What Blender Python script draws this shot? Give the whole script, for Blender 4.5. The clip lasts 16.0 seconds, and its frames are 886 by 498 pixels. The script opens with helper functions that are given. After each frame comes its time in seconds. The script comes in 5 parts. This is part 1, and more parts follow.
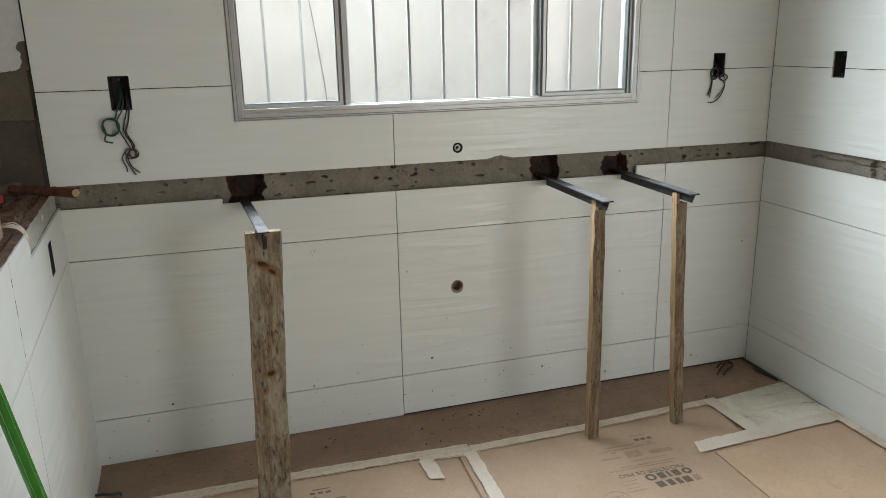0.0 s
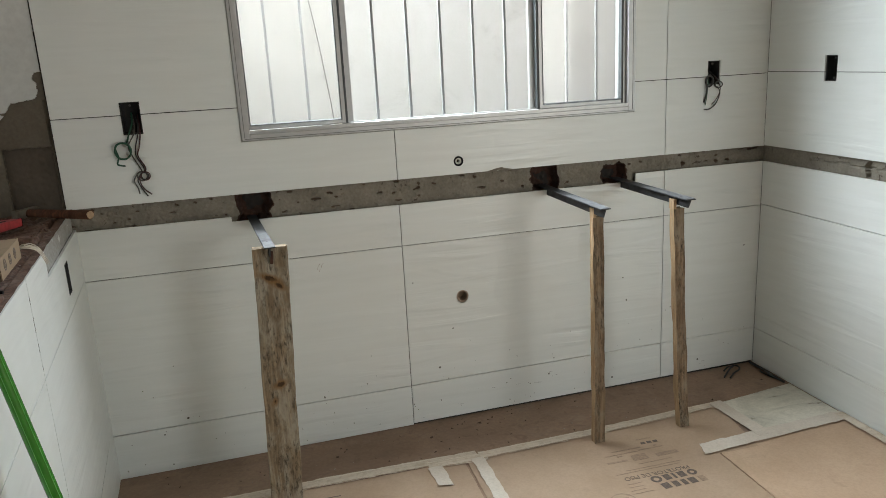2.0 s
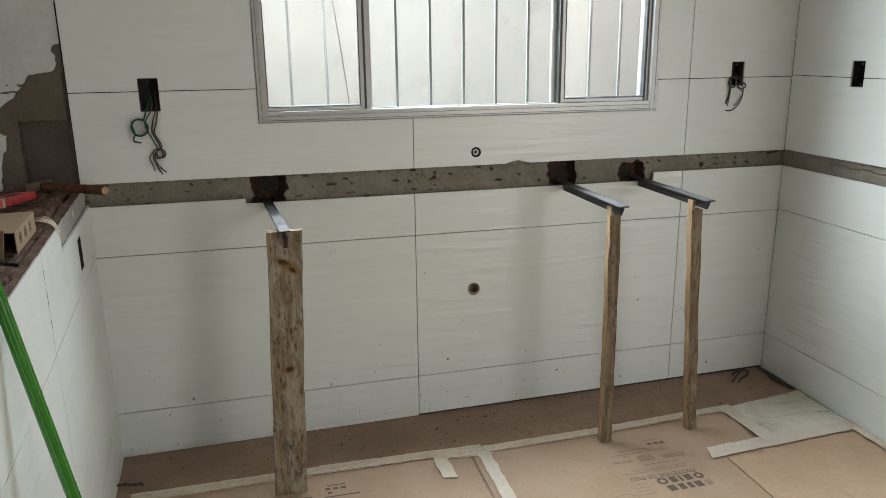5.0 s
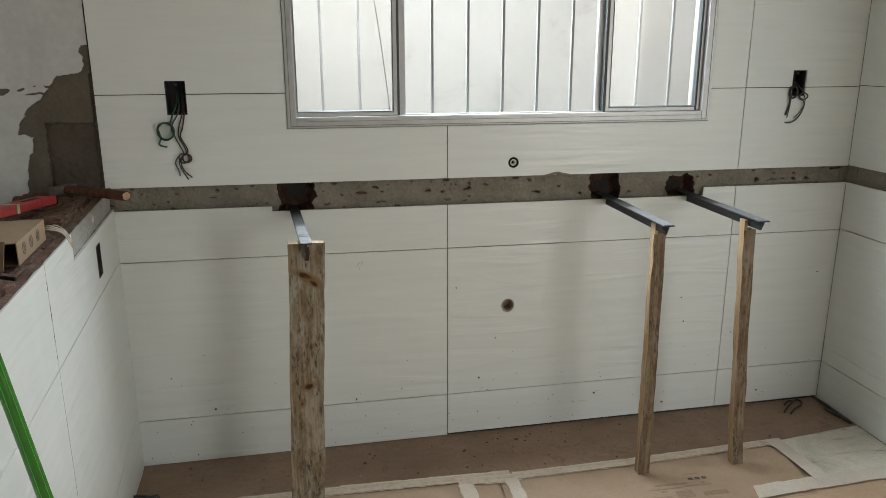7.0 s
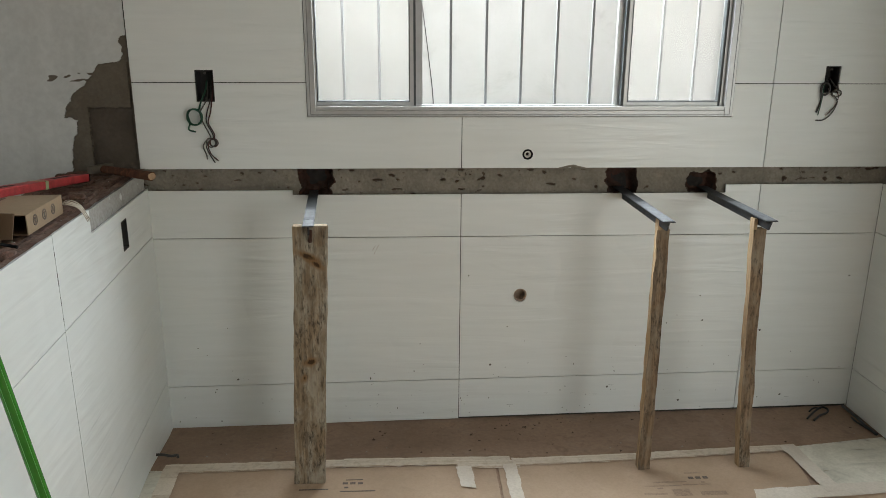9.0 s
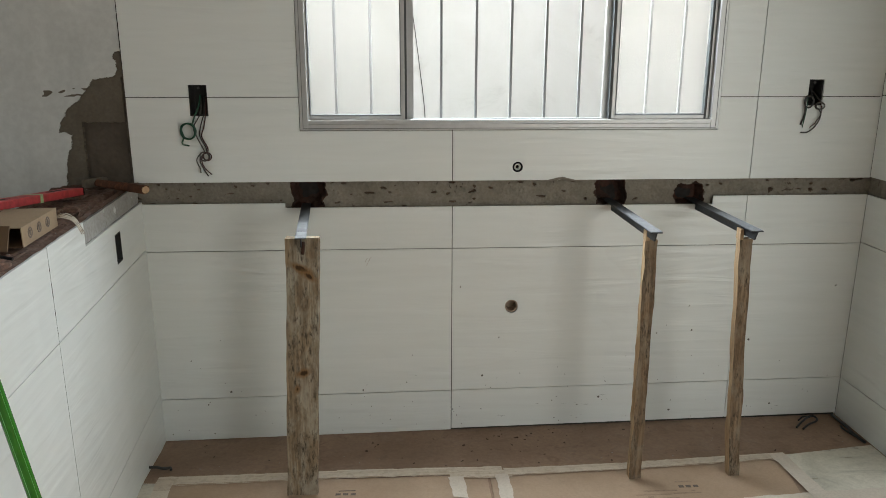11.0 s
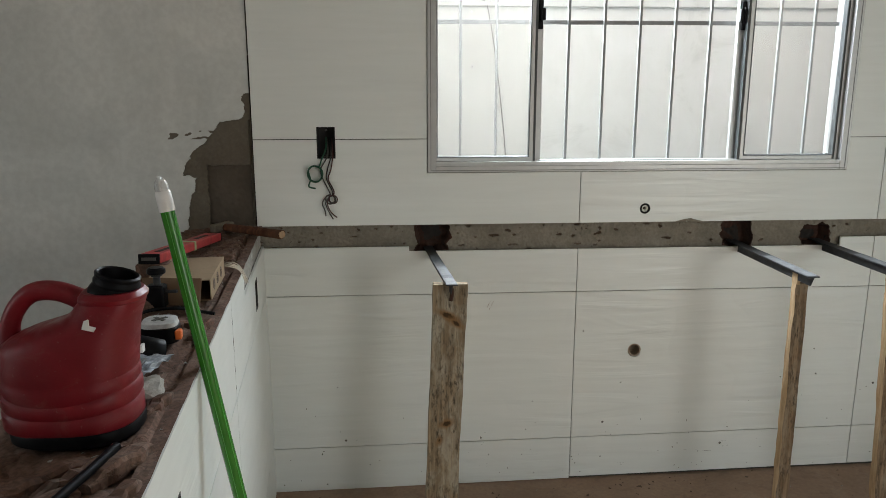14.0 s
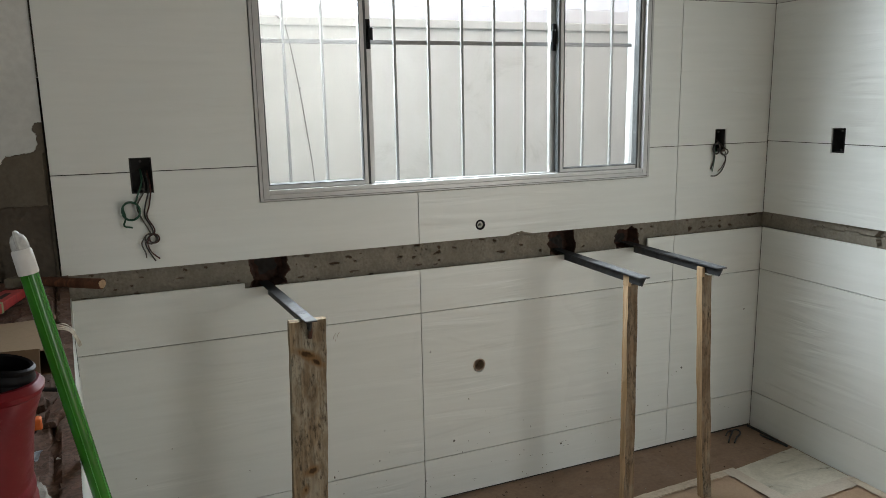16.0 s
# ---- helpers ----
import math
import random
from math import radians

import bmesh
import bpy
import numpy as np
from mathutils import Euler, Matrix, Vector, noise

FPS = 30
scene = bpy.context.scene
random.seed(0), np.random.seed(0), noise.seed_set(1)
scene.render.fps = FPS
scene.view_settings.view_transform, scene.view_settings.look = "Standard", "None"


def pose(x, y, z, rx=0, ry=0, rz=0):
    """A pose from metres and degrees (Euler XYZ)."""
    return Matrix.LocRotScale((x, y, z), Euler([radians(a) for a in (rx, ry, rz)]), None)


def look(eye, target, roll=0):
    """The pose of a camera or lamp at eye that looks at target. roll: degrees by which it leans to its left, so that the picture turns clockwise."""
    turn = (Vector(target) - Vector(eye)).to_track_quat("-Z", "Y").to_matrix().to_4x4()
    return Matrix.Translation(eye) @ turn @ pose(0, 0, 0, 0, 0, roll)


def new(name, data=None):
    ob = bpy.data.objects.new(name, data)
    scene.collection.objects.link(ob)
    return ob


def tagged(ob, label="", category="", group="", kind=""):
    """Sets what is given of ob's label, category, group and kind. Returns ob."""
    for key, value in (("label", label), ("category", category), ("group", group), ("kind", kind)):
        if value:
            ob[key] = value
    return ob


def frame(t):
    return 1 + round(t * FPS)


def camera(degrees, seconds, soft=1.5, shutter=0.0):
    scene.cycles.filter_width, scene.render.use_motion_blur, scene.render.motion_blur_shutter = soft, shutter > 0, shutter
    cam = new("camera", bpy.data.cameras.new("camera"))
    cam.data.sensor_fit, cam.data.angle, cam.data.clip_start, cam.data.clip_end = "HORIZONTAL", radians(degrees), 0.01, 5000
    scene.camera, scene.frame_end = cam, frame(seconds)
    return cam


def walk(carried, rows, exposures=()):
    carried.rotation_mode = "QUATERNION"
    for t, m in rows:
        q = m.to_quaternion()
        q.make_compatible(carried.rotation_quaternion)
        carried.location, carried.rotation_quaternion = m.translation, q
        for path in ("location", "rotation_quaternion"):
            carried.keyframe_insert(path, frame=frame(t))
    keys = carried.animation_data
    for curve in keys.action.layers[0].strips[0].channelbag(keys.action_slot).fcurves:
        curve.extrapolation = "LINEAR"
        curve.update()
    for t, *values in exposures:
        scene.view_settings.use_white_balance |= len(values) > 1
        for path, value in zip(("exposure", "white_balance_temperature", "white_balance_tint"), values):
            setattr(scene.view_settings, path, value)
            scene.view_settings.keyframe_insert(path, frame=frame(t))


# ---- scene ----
cam = camera(61.5, 16.0, soft=0.4)
PATH = [
    (0, (0.153, 0.047, 1.465), (0.672, 1.902, 0.926), -1.2),
    (0.5, (0.028, 0.05, 1.445), (0.603, 1.892, 0.921), -1.9),
    (1, (0.052, 0.04, 1.451), (0.615, 1.888, 0.935), -2.5),
    (1.5, (0.129, -0.003, 1.467), (0.648, 1.861, 0.96), -2.9),
    (2, (0.185, -0.036, 1.464), (0.663, 1.841, 0.968), -3.1),
    (2.5, (0.201, -0.031, 1.46), (0.661, 1.849, 0.955), -2.7),
    (3, (0.203, -0.019, 1.461), (0.645, 1.861, 0.942), -2.2),
    (3.5, (0.166, -0.028, 1.464), (0.596, 1.855, 0.944), -1.7),
    (4, (0.13, -0.029, 1.462), (0.565, 1.853, 0.943), -1.1),
    (4.5, (0.119, -0.017, 1.458), (0.578, 1.859, 0.941), -0.7),
    (4.7, (0.129, -0.012, 1.459), (0.597, 1.862, 0.94), -0.7),
    (6.8, (0.244, 0.106, 1.47), (0.65, 1.992, 0.944), -0.1),
    (7, (0.245, 0.118, 1.475), (0.583, 2.02, 0.956), -0.1),
    (7.5, (0.388, 0.045, 1.49), (0.529, 1.975, 0.987), -0.3),
    (8, (0.451, -0.007, 1.485), (0.505, 1.92, 0.951), -0.1),
    (8.5, (0.486, 0.004, 1.481), (0.549, 1.925, 0.929), 0.1),
    (9, (0.516, 0.014, 1.488), (0.62, 1.935, 0.942), 0.3),
    (9.5, (0.522, 0.013, 1.49), (0.653, 1.936, 0.955), 0.3),
    (12, (0.524, -0.031, 1.484), (0.607, 1.905, 0.987), -0.3),
    (12.5, (0.493, -0.021, 1.505), (0.517, 1.919, 1.018), 0.0),
    (13, (0.366, -0.005, 1.499), (0.413, 1.94, 1.035), 0.6),
    (13.5, (0.164, 0.036, 1.515), (0.257, 1.982, 1.065), 0.8),
    (14, (0.04, 0.087, 1.514), (0.176, 2.036, 1.087), 0.0),
    (14.5, (0.001, 0.25, 1.504), (0.267, 2.193, 1.11), -0.6),
    (15, (-0.067, 0.336, 1.503), (0.391, 2.245, 1.12), -0.9),
    (15.5, (-0.184, 0.366, 1.509), (0.46, 2.222, 1.132), -0.6),
    (16, (-0.188, 0.242, 1.523), (0.544, 2.063, 1.139), -1.1),
]
EXPOSURE = [(0.0, 1.64), (12.0, 1.62), (14.0, 1.58), (15.0, 1.48), (15.5, 1.38), (16.0, 1.39)]
walk(cam, [(t, look(eye, target, roll)) for t, eye, target, roll in PATH], EXPOSURE)

# ---- world and light ----
world = bpy.data.worlds.new("world")
scene.world = world
world.use_nodes = True
wn = world.node_tree
sky = wn.nodes.new("ShaderNodeTexSky")
sky.sky_type, sky.sun_disc = "NISHITA", False
sky.sun_elevation, sky.sun_rotation = radians(55), radians(200)
sky.air_density, sky.dust_density = 1.0, 4.0
wn.links.new(sky.outputs[0], wn.nodes["Background"].inputs[0])
wn.nodes["Background"].inputs[1].default_value = 0.09

sun = new("sun", bpy.data.lights.new("sun", "SUN"))
sun.data.energy, sun.data.angle, sun.data.color = 0.5, radians(30), (1.0, 0.99, 0.97)
sun.matrix_basis = look((0, 0, 0), (-0.25, 0.6, -1.2))


def opening_light(name, eye, target, w, h, watts, colour):
    """An area lamp set at an opening, seen or added."""
    lamp = new(name, bpy.data.lights.new(name, "AREA"))
    lamp.data.shape, lamp.data.size, lamp.data.size_y = "RECTANGLE", w, h
    lamp.data.energy, lamp.data.color = watts, colour
    lamp.matrix_basis = look(eye, target)
    return lamp


opening_light("daylight_terrace_door", (3.0, -1.93, 1.10), (3.0, 0, 1.0), 1.25, 2.0, 12.8, (0.985, 1.0, 0.95))
sky_gap = opening_light("daylight_window", (0.64, 3.22, 2.10), (0.88, 2.3, 1.25), 1.26, 0.80, 30.5, (0.89, 0.98, 1.05))
sky_gap.data.spread = radians(130)
# fill lamp added to brighten the grey plaster; no window is known there
opening_light("daylight_west_window", (-3.28, 0.4, 1.55), (0, 0.4, 1.45), 1.5, 1.1, 3.6, (0.97, 1.0, 0.97))


# ---- helpers for building ----
def material(name, rough=0.6, metal=0.0, spec=0.5):
    m = bpy.data.materials.new(name)
    m.use_nodes = True
    b = m.node_tree.nodes["Principled BSDF"]
    b.inputs["Roughness"].default_value = rough
    b.inputs["Metallic"].default_value = metal
    b.inputs["Specular IOR Level"].default_value = spec
    return m, m.node_tree, b


def coords(nt, scale=(1, 1, 1), turn=(0, 0, 0)):
    c = nt.nodes.new("ShaderNodeTexCoord")
    mp = nt.nodes.new("ShaderNodeMapping")
    mp.inputs["Scale"].default_value = scale
    mp.inputs["Rotation"].default_value = [radians(a) for a in turn]
    nt.links.new(c.outputs["Object"], mp.inputs[0])
    return mp.outputs[0]


def noise_tex(nt, vec, scale, detail=4, rough=0.55, distort=0.0):
    n = nt.nodes.new("ShaderNodeTexNoise")
    n.inputs["Scale"].default_value, n.inputs["Detail"].default_value = scale, detail
    n.inputs["Roughness"].default_value, n.inputs["Distortion"].default_value = rough, distort
    nt.links.new(vec, n.inputs["Vector"])
    return n.outputs["Fac"]


def ramp(nt, fac, *stops):
    r = nt.nodes.new("ShaderNodeValToRGB")
    el = r.color_ramp.elements
    while len(el) < len(stops):
        el.new(0.5)
    for e, (p, c) in zip(el, stops):
        e.position = p
        e.color = (*c, 1) if len(c) == 3 else c
    nt.links.new(fac, r.inputs[0])
    return r.outputs[0]


def grey(v):
    return (v, v, v)


def mix(nt, fac, a, b, how="MIX"):
    n = nt.nodes.new("ShaderNodeMix")
    n.data_type, n.blend_type = "RGBA", how
    for sock, v in ((n.inputs[0], fac), (n.inputs[6], a), (n.inputs[7], b)):
        if isinstance(v, (int, float)):
            sock.default_value = v
        elif isinstance(v, tuple):
            sock.default_value = (*v, 1)
        else:
            nt.links.new(v, sock)
    return n.outputs[2]


def bump(nt, b, height, strength, dist=0.002):
    n = nt.nodes.new("ShaderNodeBump")
    n.inputs["Strength"].default_value, n.inputs["Distance"].default_value = strength, dist
    nt.links.new(height, n.inputs["Height"])
    nt.links.new(n.outputs[0], b.inputs["Normal"])


def colour(nt, b, out):
    nt.links.new(out, b.inputs["Base Color"])


def simple(name, col, rough=0.5, metal=0.0, spec=0.5, vary=0.12, scale=60, bumped=0.1):
    m, nt, b = material(name, rough, metal, spec)
    f = noise_tex(nt, coords(nt), scale)
    colour(nt, b, ramp(nt, f, (0.3, tuple(c * (1 - vary) for c in col)), (0.7, tuple(min(1, c * (1 + vary)) for c in col))))
    if bumped:
        bump(nt, b, f, bumped, 0.001)
    return m


def tile_material():
    m, nt, b = material("glazed_tile", 0.3)
    info = nt.nodes.new("ShaderNodeObjectInfo")
    shift = nt.nodes.new("ShaderNodeVectorMath")
    shift.operation = "ADD"
    rnd = nt.nodes.new("ShaderNodeVectorMath")
    rnd.operation = "SCALE"
    rnd.inputs[0].default_value = (7.0, 3.0, 5.0)
    nt.links.new(info.outputs["Random"], rnd.inputs["Scale"])
    nt.links.new(coords(nt), shift.inputs[0])
    nt.links.new(rnd.outputs[0], shift.inputs[1])
    streak = nt.nodes.new("ShaderNodeMapping")
    streak.inputs["Scale"].default_value = (1.6, 1.6, 22)
    nt.links.new(shift.outputs[0], streak.inputs[0])
    f = noise_tex(nt, streak.outputs[0], 2.0, 3, 0.5, 0.4)
    base = ramp(nt, f, (0.3, (0.668, 0.690, 0.660)), (0.7, (0.698, 0.720, 0.692)))
    colour(nt, b, base)
    wave = nt.nodes.new("ShaderNodeMapping")
    wave.inputs["Scale"].default_value = (1.0, 1.0, 10)
    wave.inputs["Rotation"].default_value = (radians(9), radians(4), 0)
    nt.links.new(shift.outputs[0], wave.inputs[0])
    w = noise_tex(nt, wave.outputs[0], 1.5, 3, 0.45, 1.0)
    patchy = nt.nodes.new("ShaderNodeMath")
    patchy.operation = "MULTIPLY"
    nt.links.new(w, patchy.inputs[0])
    nt.links.new(ramp(nt, noise_tex(nt, shift.outputs[0], 2.6, 2, 0.5), (0.4, grey(0.35)), (0.65, grey(1))), patchy.inputs[1])
    bump(nt, b, patchy.outputs[0], 0.8, 0.011)
    return m


def cement_material(name, a, c, dark, stain=(0.10, 0.075, 0.05)):
    m, nt, b = material(name, 0.9, spec=0.25)
    v = coords(nt)
    f, g, p = noise_tex(nt, v, 9, 6, 0.65), noise_tex(nt, v, 90, 4, 0.6), noise_tex(nt, v, 21, 5, 0.65, 1.4)
    base = mix(nt, ramp(nt, f, (0.3, grey(0)), (0.7, grey(1))), a, c)
    base = mix(nt, ramp(nt, p, (0.635, grey(0)), (0.68, grey(dark))), base, stain)
    colour(nt, b, mix(nt, ramp(nt, g, (0.35, grey(0.25)), (0.65, grey(0))), base, (0.06, 0.05, 0.04)))
    bump(nt, b, g, 0.6, 0.003)
    return m


def plaster_material():
    m, nt, b = material("grey_plaster", 0.75, spec=0.3)
    v = coords(nt)
    f, g = noise_tex(nt, v, 2.4, 6, 0.6, 0.6), noise_tex(nt, v, 40, 4)
    base = ramp(nt, f, (0.25, (0.455, 0.47, 0.45)), (0.5, (0.575, 0.585, 0.56)), (0.72, (0.675, 0.68, 0.65)))
    colour(nt, b, mix(nt, ramp(nt, g, (0.4, grey(0.15)), (0.6, grey(0))), base, (0.3, 0.3, 0.29)))
    bump(nt, b, g, 0.25, 0.002)
    return m


def wood_material(name, light, mid, dark, fleck=0.8, mould=(0.30, 0.28, 0.23), patch=0.6, knots=()):
    """Weathered sawn wood: fine long grain, grey patches, clusters of dark flecks, and knots (x, z, radius, tallness, slant)."""
    m, nt, b = material(name, 0.88, spec=0.22)
    grain = noise_tex(nt, coords(nt, (95, 95, 2.6)), 1.0, 5, 0.6, 0.15)
    area = noise_tex(nt, coords(nt, (16, 16, 6.5)), 1.0, 5, 0.65, 0.4)
    where = noise_tex(nt, coords(nt, (24, 24, 9), (0, 8, 0)), 1.0, 4, 0.6, 0.3)
    spots = noise_tex(nt, coords(nt, (120, 120, 30)), 1.0, 6, 0.75, 0.35)
    line = noise_tex(nt, coords(nt, (150, 150, 7)), 1.0, 3, 0.55, 0.2)
    base = ramp(nt, grain, (0.36, tuple(0.8 * c for c in mid)), (0.5, mid), (0.62, light))
    base = mix(nt, ramp(nt, area, (0.45, grey(0)), (0.62, grey(patch))), base, mould)
    base = mix(nt, ramp(nt, line, (0.60, grey(0)), (0.70, grey(0.45 * fleck))), base, dark)
    cluster = mix(nt, 1.0, ramp(nt, where, (0.42, grey(0.15)), (0.56, grey(1))), ramp(nt, spots, (0.46, grey(0)), (0.64, grey(fleck))), "MULTIPLY")
    base = mix(nt, cluster, base, dark)
    for (x, z, r, tall, slant) in knots:
        mp = nt.nodes.new("ShaderNodeMapping")
        mp.vector_type = "TEXTURE"
        mp.inputs["Location"].default_value = (x, 0, z)
        mp.inputs["Rotation"].default_value = (0, radians(slant), 0)
        mp.inputs["Scale"].default_value = (r, 1000, r * tall)
        co = nt.nodes.new("ShaderNodeTexCoord")
        nt.links.new(co.outputs["Object"], mp.inputs[0])
        ln = nt.nodes.new("ShaderNodeVectorMath")
        ln.operation = "LENGTH"
        nt.links.new(mp.outputs[0], ln.inputs[0])
        ad = nt.nodes.new("ShaderNodeMath")
        ad.operation = "MULTIPLY_ADD"
        nt.links.new(where, ad.inputs[0])
        ad.inputs[1].default_value = 1.6
        nt.links.new(ln.outputs["Value"], ad.inputs[2])
        sc = nt.nodes.new("ShaderNodeMath")
        sc.operation = "MULTIPLY_ADD"
        nt.links.new(spots, sc.inputs[0])
        sc.inputs[1].default_value = 1.2
        nt.links.new(ad.outputs[0], sc.inputs[2])
        halved = nt.nodes.new("ShaderNodeMath")
        halved.operation = "MULTIPLY"
        nt.links.new(sc.outputs[0], halved.inputs[0])
        halved.inputs[1].default_value = 0.3
        base = mix(nt, ramp(nt, halved.outputs[0], (0.56, grey(0.85)), (0.80, grey(0.0))), base, (0.185, 0.098, 0.036))
        base = mix(nt, ramp(nt, halved.outputs[0], (0.48, grey(0.95)), (0.57, grey(0.0))), base, (0.040, 0.022, 0.010))
    colour(nt, b, base)
    bump(nt, b, mix(nt, 0.5, grain, spots), 0.6, 0.004)
    return m


def paper_material(name, col, tint, rough=0.7):
    m, nt, b = material(name, rough, spec=0.3)
    v = coords(nt)
    f, g, h = noise_tex(nt, v, 3.5, 5, 0.6), noise_tex(nt, v, 120, 3), noise_tex(nt, v, 14, 4, 0.6, 0.4)
    base = mix(nt, ramp(nt, f, (0.35, grey(0)), (0.7, grey(1))), col, tint)
    base = mix(nt, ramp(nt, h, (0.6, grey(0)), (0.75, grey(0.3))), base, tuple(c * 0.6 for c in col))
    colour(nt, b, mix(nt, ramp(nt, g, (0.35, grey(0.12)), (0.6, grey(0))), base, (0.15, 0.10, 0.07)))
    bump(nt, b, h, 0.25, 0.004)
    return m


def tape_material(name, col, tan):
    m, nt, b = material(name, 0.6, spec=0.3)
    f = noise_tex(nt, coords(nt, (3.5, 75, 1)), 1.0, 5, 0.65, 0.5)
    g, h = noise_tex(nt, coords(nt), 60, 4), noise_tex(nt, coords(nt), 7, 4, 0.6, 0.4)
    base = mix(nt, ramp(nt, f, (0.46, grey(0)), (0.66, grey(0.35))), col, tan)
    base = mix(nt, ramp(nt, h, (0.5, grey(0)), (0.7, grey(0.5))), base, tan)
    colour(nt, b, mix(nt, ramp(nt, g, (0.35, grey(0.25)), (0.55, grey(0))), base, (0.2, 0.14, 0.09)))
    bump(nt, b, f, 0.5, 0.003)
    return m


def smeared_material():
    m, nt, b = material("pale_sheet", 0.4, spec=0.4)
    v = coords(nt)
    f, g = noise_tex(nt, coords(nt, (5, 8, 1), (0, 0, 25)), 1.0, 6, 0.6, 1.2), noise_tex(nt, v, 90, 3)
    base = ramp(nt, f, (0.30, (0.31, 0.29, 0.235)), (0.43, (0.52, 0.49, 0.40)), (0.62, (0.66, 0.62, 0.52)))
    colour(nt, b, mix(nt, ramp(nt, g, (0.35, grey(0.2)), (0.55, grey(0))), base, (0.3, 0.26, 0.2)))
    nt.links.new(ramp(nt, f, (0.3, grey(0.22)), (0.6, grey(0.5))), b.inputs["Roughness"])
    return m


def dusty_red_material():
    m, nt, b = material("dusty_red_plastic", 0.45, spec=0.3)
    v = coords(nt)
    f, g = noise_tex(nt, v, 11, 6, 0.65, 0.5), noise_tex(nt, v, 140, 3)
    base = ramp(nt, f, (0.3, (0.125, 0.005, 0.009)), (0.7, (0.19, 0.009, 0.015)))
    dust = noise_tex(nt, coords(nt, (1, 1, 1.6), (0, 20, 0)), 16, 7, 0.7, 0.8)
    base = mix(nt, ramp(nt, dust, (0.55, grey(0)), (0.75, grey(0.35))), base, (0.20, 0.10, 0.088))
    colour(nt, b, mix(nt, ramp(nt, g, (0.66, grey(0)), (0.74, grey(0.3))), base, (0.24, 0.14, 0.12)))
    nt.links.new(ramp(nt, dust, (0.4, grey(0.36)), (0.7, grey(0.7))), b.inputs["Roughness"])
    bump(nt, b, f, 0.15, 0.002)
    return m


def rubble_material():
    m, nt, b = material("broken_brick", 0.92, spec=0.2)
    v = coords(nt)
    f, g, p = noise_tex(nt, v, 17, 7, 0.68, 0.6), noise_tex(nt, v, 130, 4), noise_tex(nt, v, 7, 5, 0.6, 0.9)
    base = ramp(nt, f, (0.28, (0.045, 0.027, 0.020)), (0.42, (0.110, 0.062, 0.045)), (0.56, (0.165, 0.095, 0.070)), (0.74, (0.235, 0.160, 0.125)))
    warp = nt.nodes.new("ShaderNodeVectorMath")
    warp.operation = "MULTIPLY_ADD"
    nt.links.new(f, warp.inputs[0])
    warp.inputs[1].default_value = (0.035, 0.05, 0.02)
    nt.links.new(v, warp.inputs[2])
    chips = []
    for feature in ("F1", "DISTANCE_TO_EDGE"):
        vo = nt.nodes.new("ShaderNodeTexVoronoi")
        vo.feature = feature
        vo.inputs["Scale"].default_value = 30
        nt.links.new(warp.outputs[0], vo.inputs["Vector"])
        chips.append(vo)
    tone = ramp(nt, chips[0].outputs["Color"], (0.15, (0.10, 0.052, 0.036)), (0.45, (0.20, 0.112, 0.080)), (0.7, (0.25, 0.18, 0.14)), (0.9, (0.32, 0.27, 0.23)))
    base = mix(nt, 0.2, base, tone)
    base = mix(nt, ramp(nt, chips[1].outputs["Distance"], (0.004, grey(0.35)), (0.018, grey(0))), base, (0.07, 0.045, 0.035))
    base = mix(nt, ramp(nt, p, (0.52, grey(0)), (0.66, grey(0.45))), base, (0.20, 0.155, 0.125))
    colour(nt, b, mix(nt, ramp(nt, g, (0.35, grey(0.6)), (0.6, grey(0))), base, (0.05, 0.035, 0.025)))
    bump(nt, b, ramp(nt, chips[1].outputs["Distance"], (0.0, grey(0)), (0.05, grey(1))), 0.35, 0.003)
    return m


def glass_material():
    m, nt, b = material("window_glass", 0.03)
    clear, haze, gloss = (nt.nodes.new("ShaderNodeBsdf" + k) for k in ("Transparent", "Translucent", "Glossy"))
    clear.inputs["Color"].default_value = (0.955, 0.955, 0.95, 1)
    haze.inputs["Color"].default_value = (1.0, 0.91, 0.82, 1)
    gloss.inputs["Roughness"].default_value = 0.03
    # small translucent share stands for the glare that bleaches the bars behind
    dusty, both = nt.nodes.new("ShaderNodeMixShader"), nt.nodes.new("ShaderNodeMixShader")
    fresnel = nt.nodes.new("ShaderNodeFresnel")
    fresnel.inputs["IOR"].default_value = 1.3
    dusty.inputs[0].default_value = 0.006
    nt.links.new(clear.outputs[0], dusty.inputs[1])
    nt.links.new(haze.outputs[0], dusty.inputs[2])
    nt.links.new(fresnel.outputs[0], both.inputs[0])
    nt.links.new(dusty.outputs[0], both.inputs[1])
    nt.links.new(gloss.outputs[0], both.inputs[2])
    nt.links.new(both.outputs[0], nt.nodes["Material Output"].inputs[0])
    nt.nodes.remove(b)
    return m


def floor_material():
    m, nt, b = material("dusty_concrete", 0.85, spec=0.25)
    v = coords(nt)
    f, g, h = noise_tex(nt, v, 3.0, 6, 0.6, 0.3), noise_tex(nt, v, 70, 4), noise_tex(nt, v, 18, 5, 0.6, 0.5)
    base = ramp(nt, f, (0.3, (0.245, 0.165, 0.113)), (0.7, (0.35, 0.242, 0.170)))
    base = mix(nt, ramp(nt, h, (0.54, grey(0)), (0.70, grey(0.55))), base, (0.19, 0.125, 0.092))
    w = noise_tex(nt, v, 7.5, 4, 0.6, 0.8)
    base = mix(nt, ramp(nt, w, (0.56, grey(0)), (0.68, grey(0.4))), base, (0.34, 0.25, 0.19))
    colour(nt, b, mix(nt, ramp(nt, g, (0.4, grey(0.2)), (0.6, grey(0))), base, (0.17, 0.11, 0.085)))
    bump(nt, b, h, 0.25, 0.003)
    return m


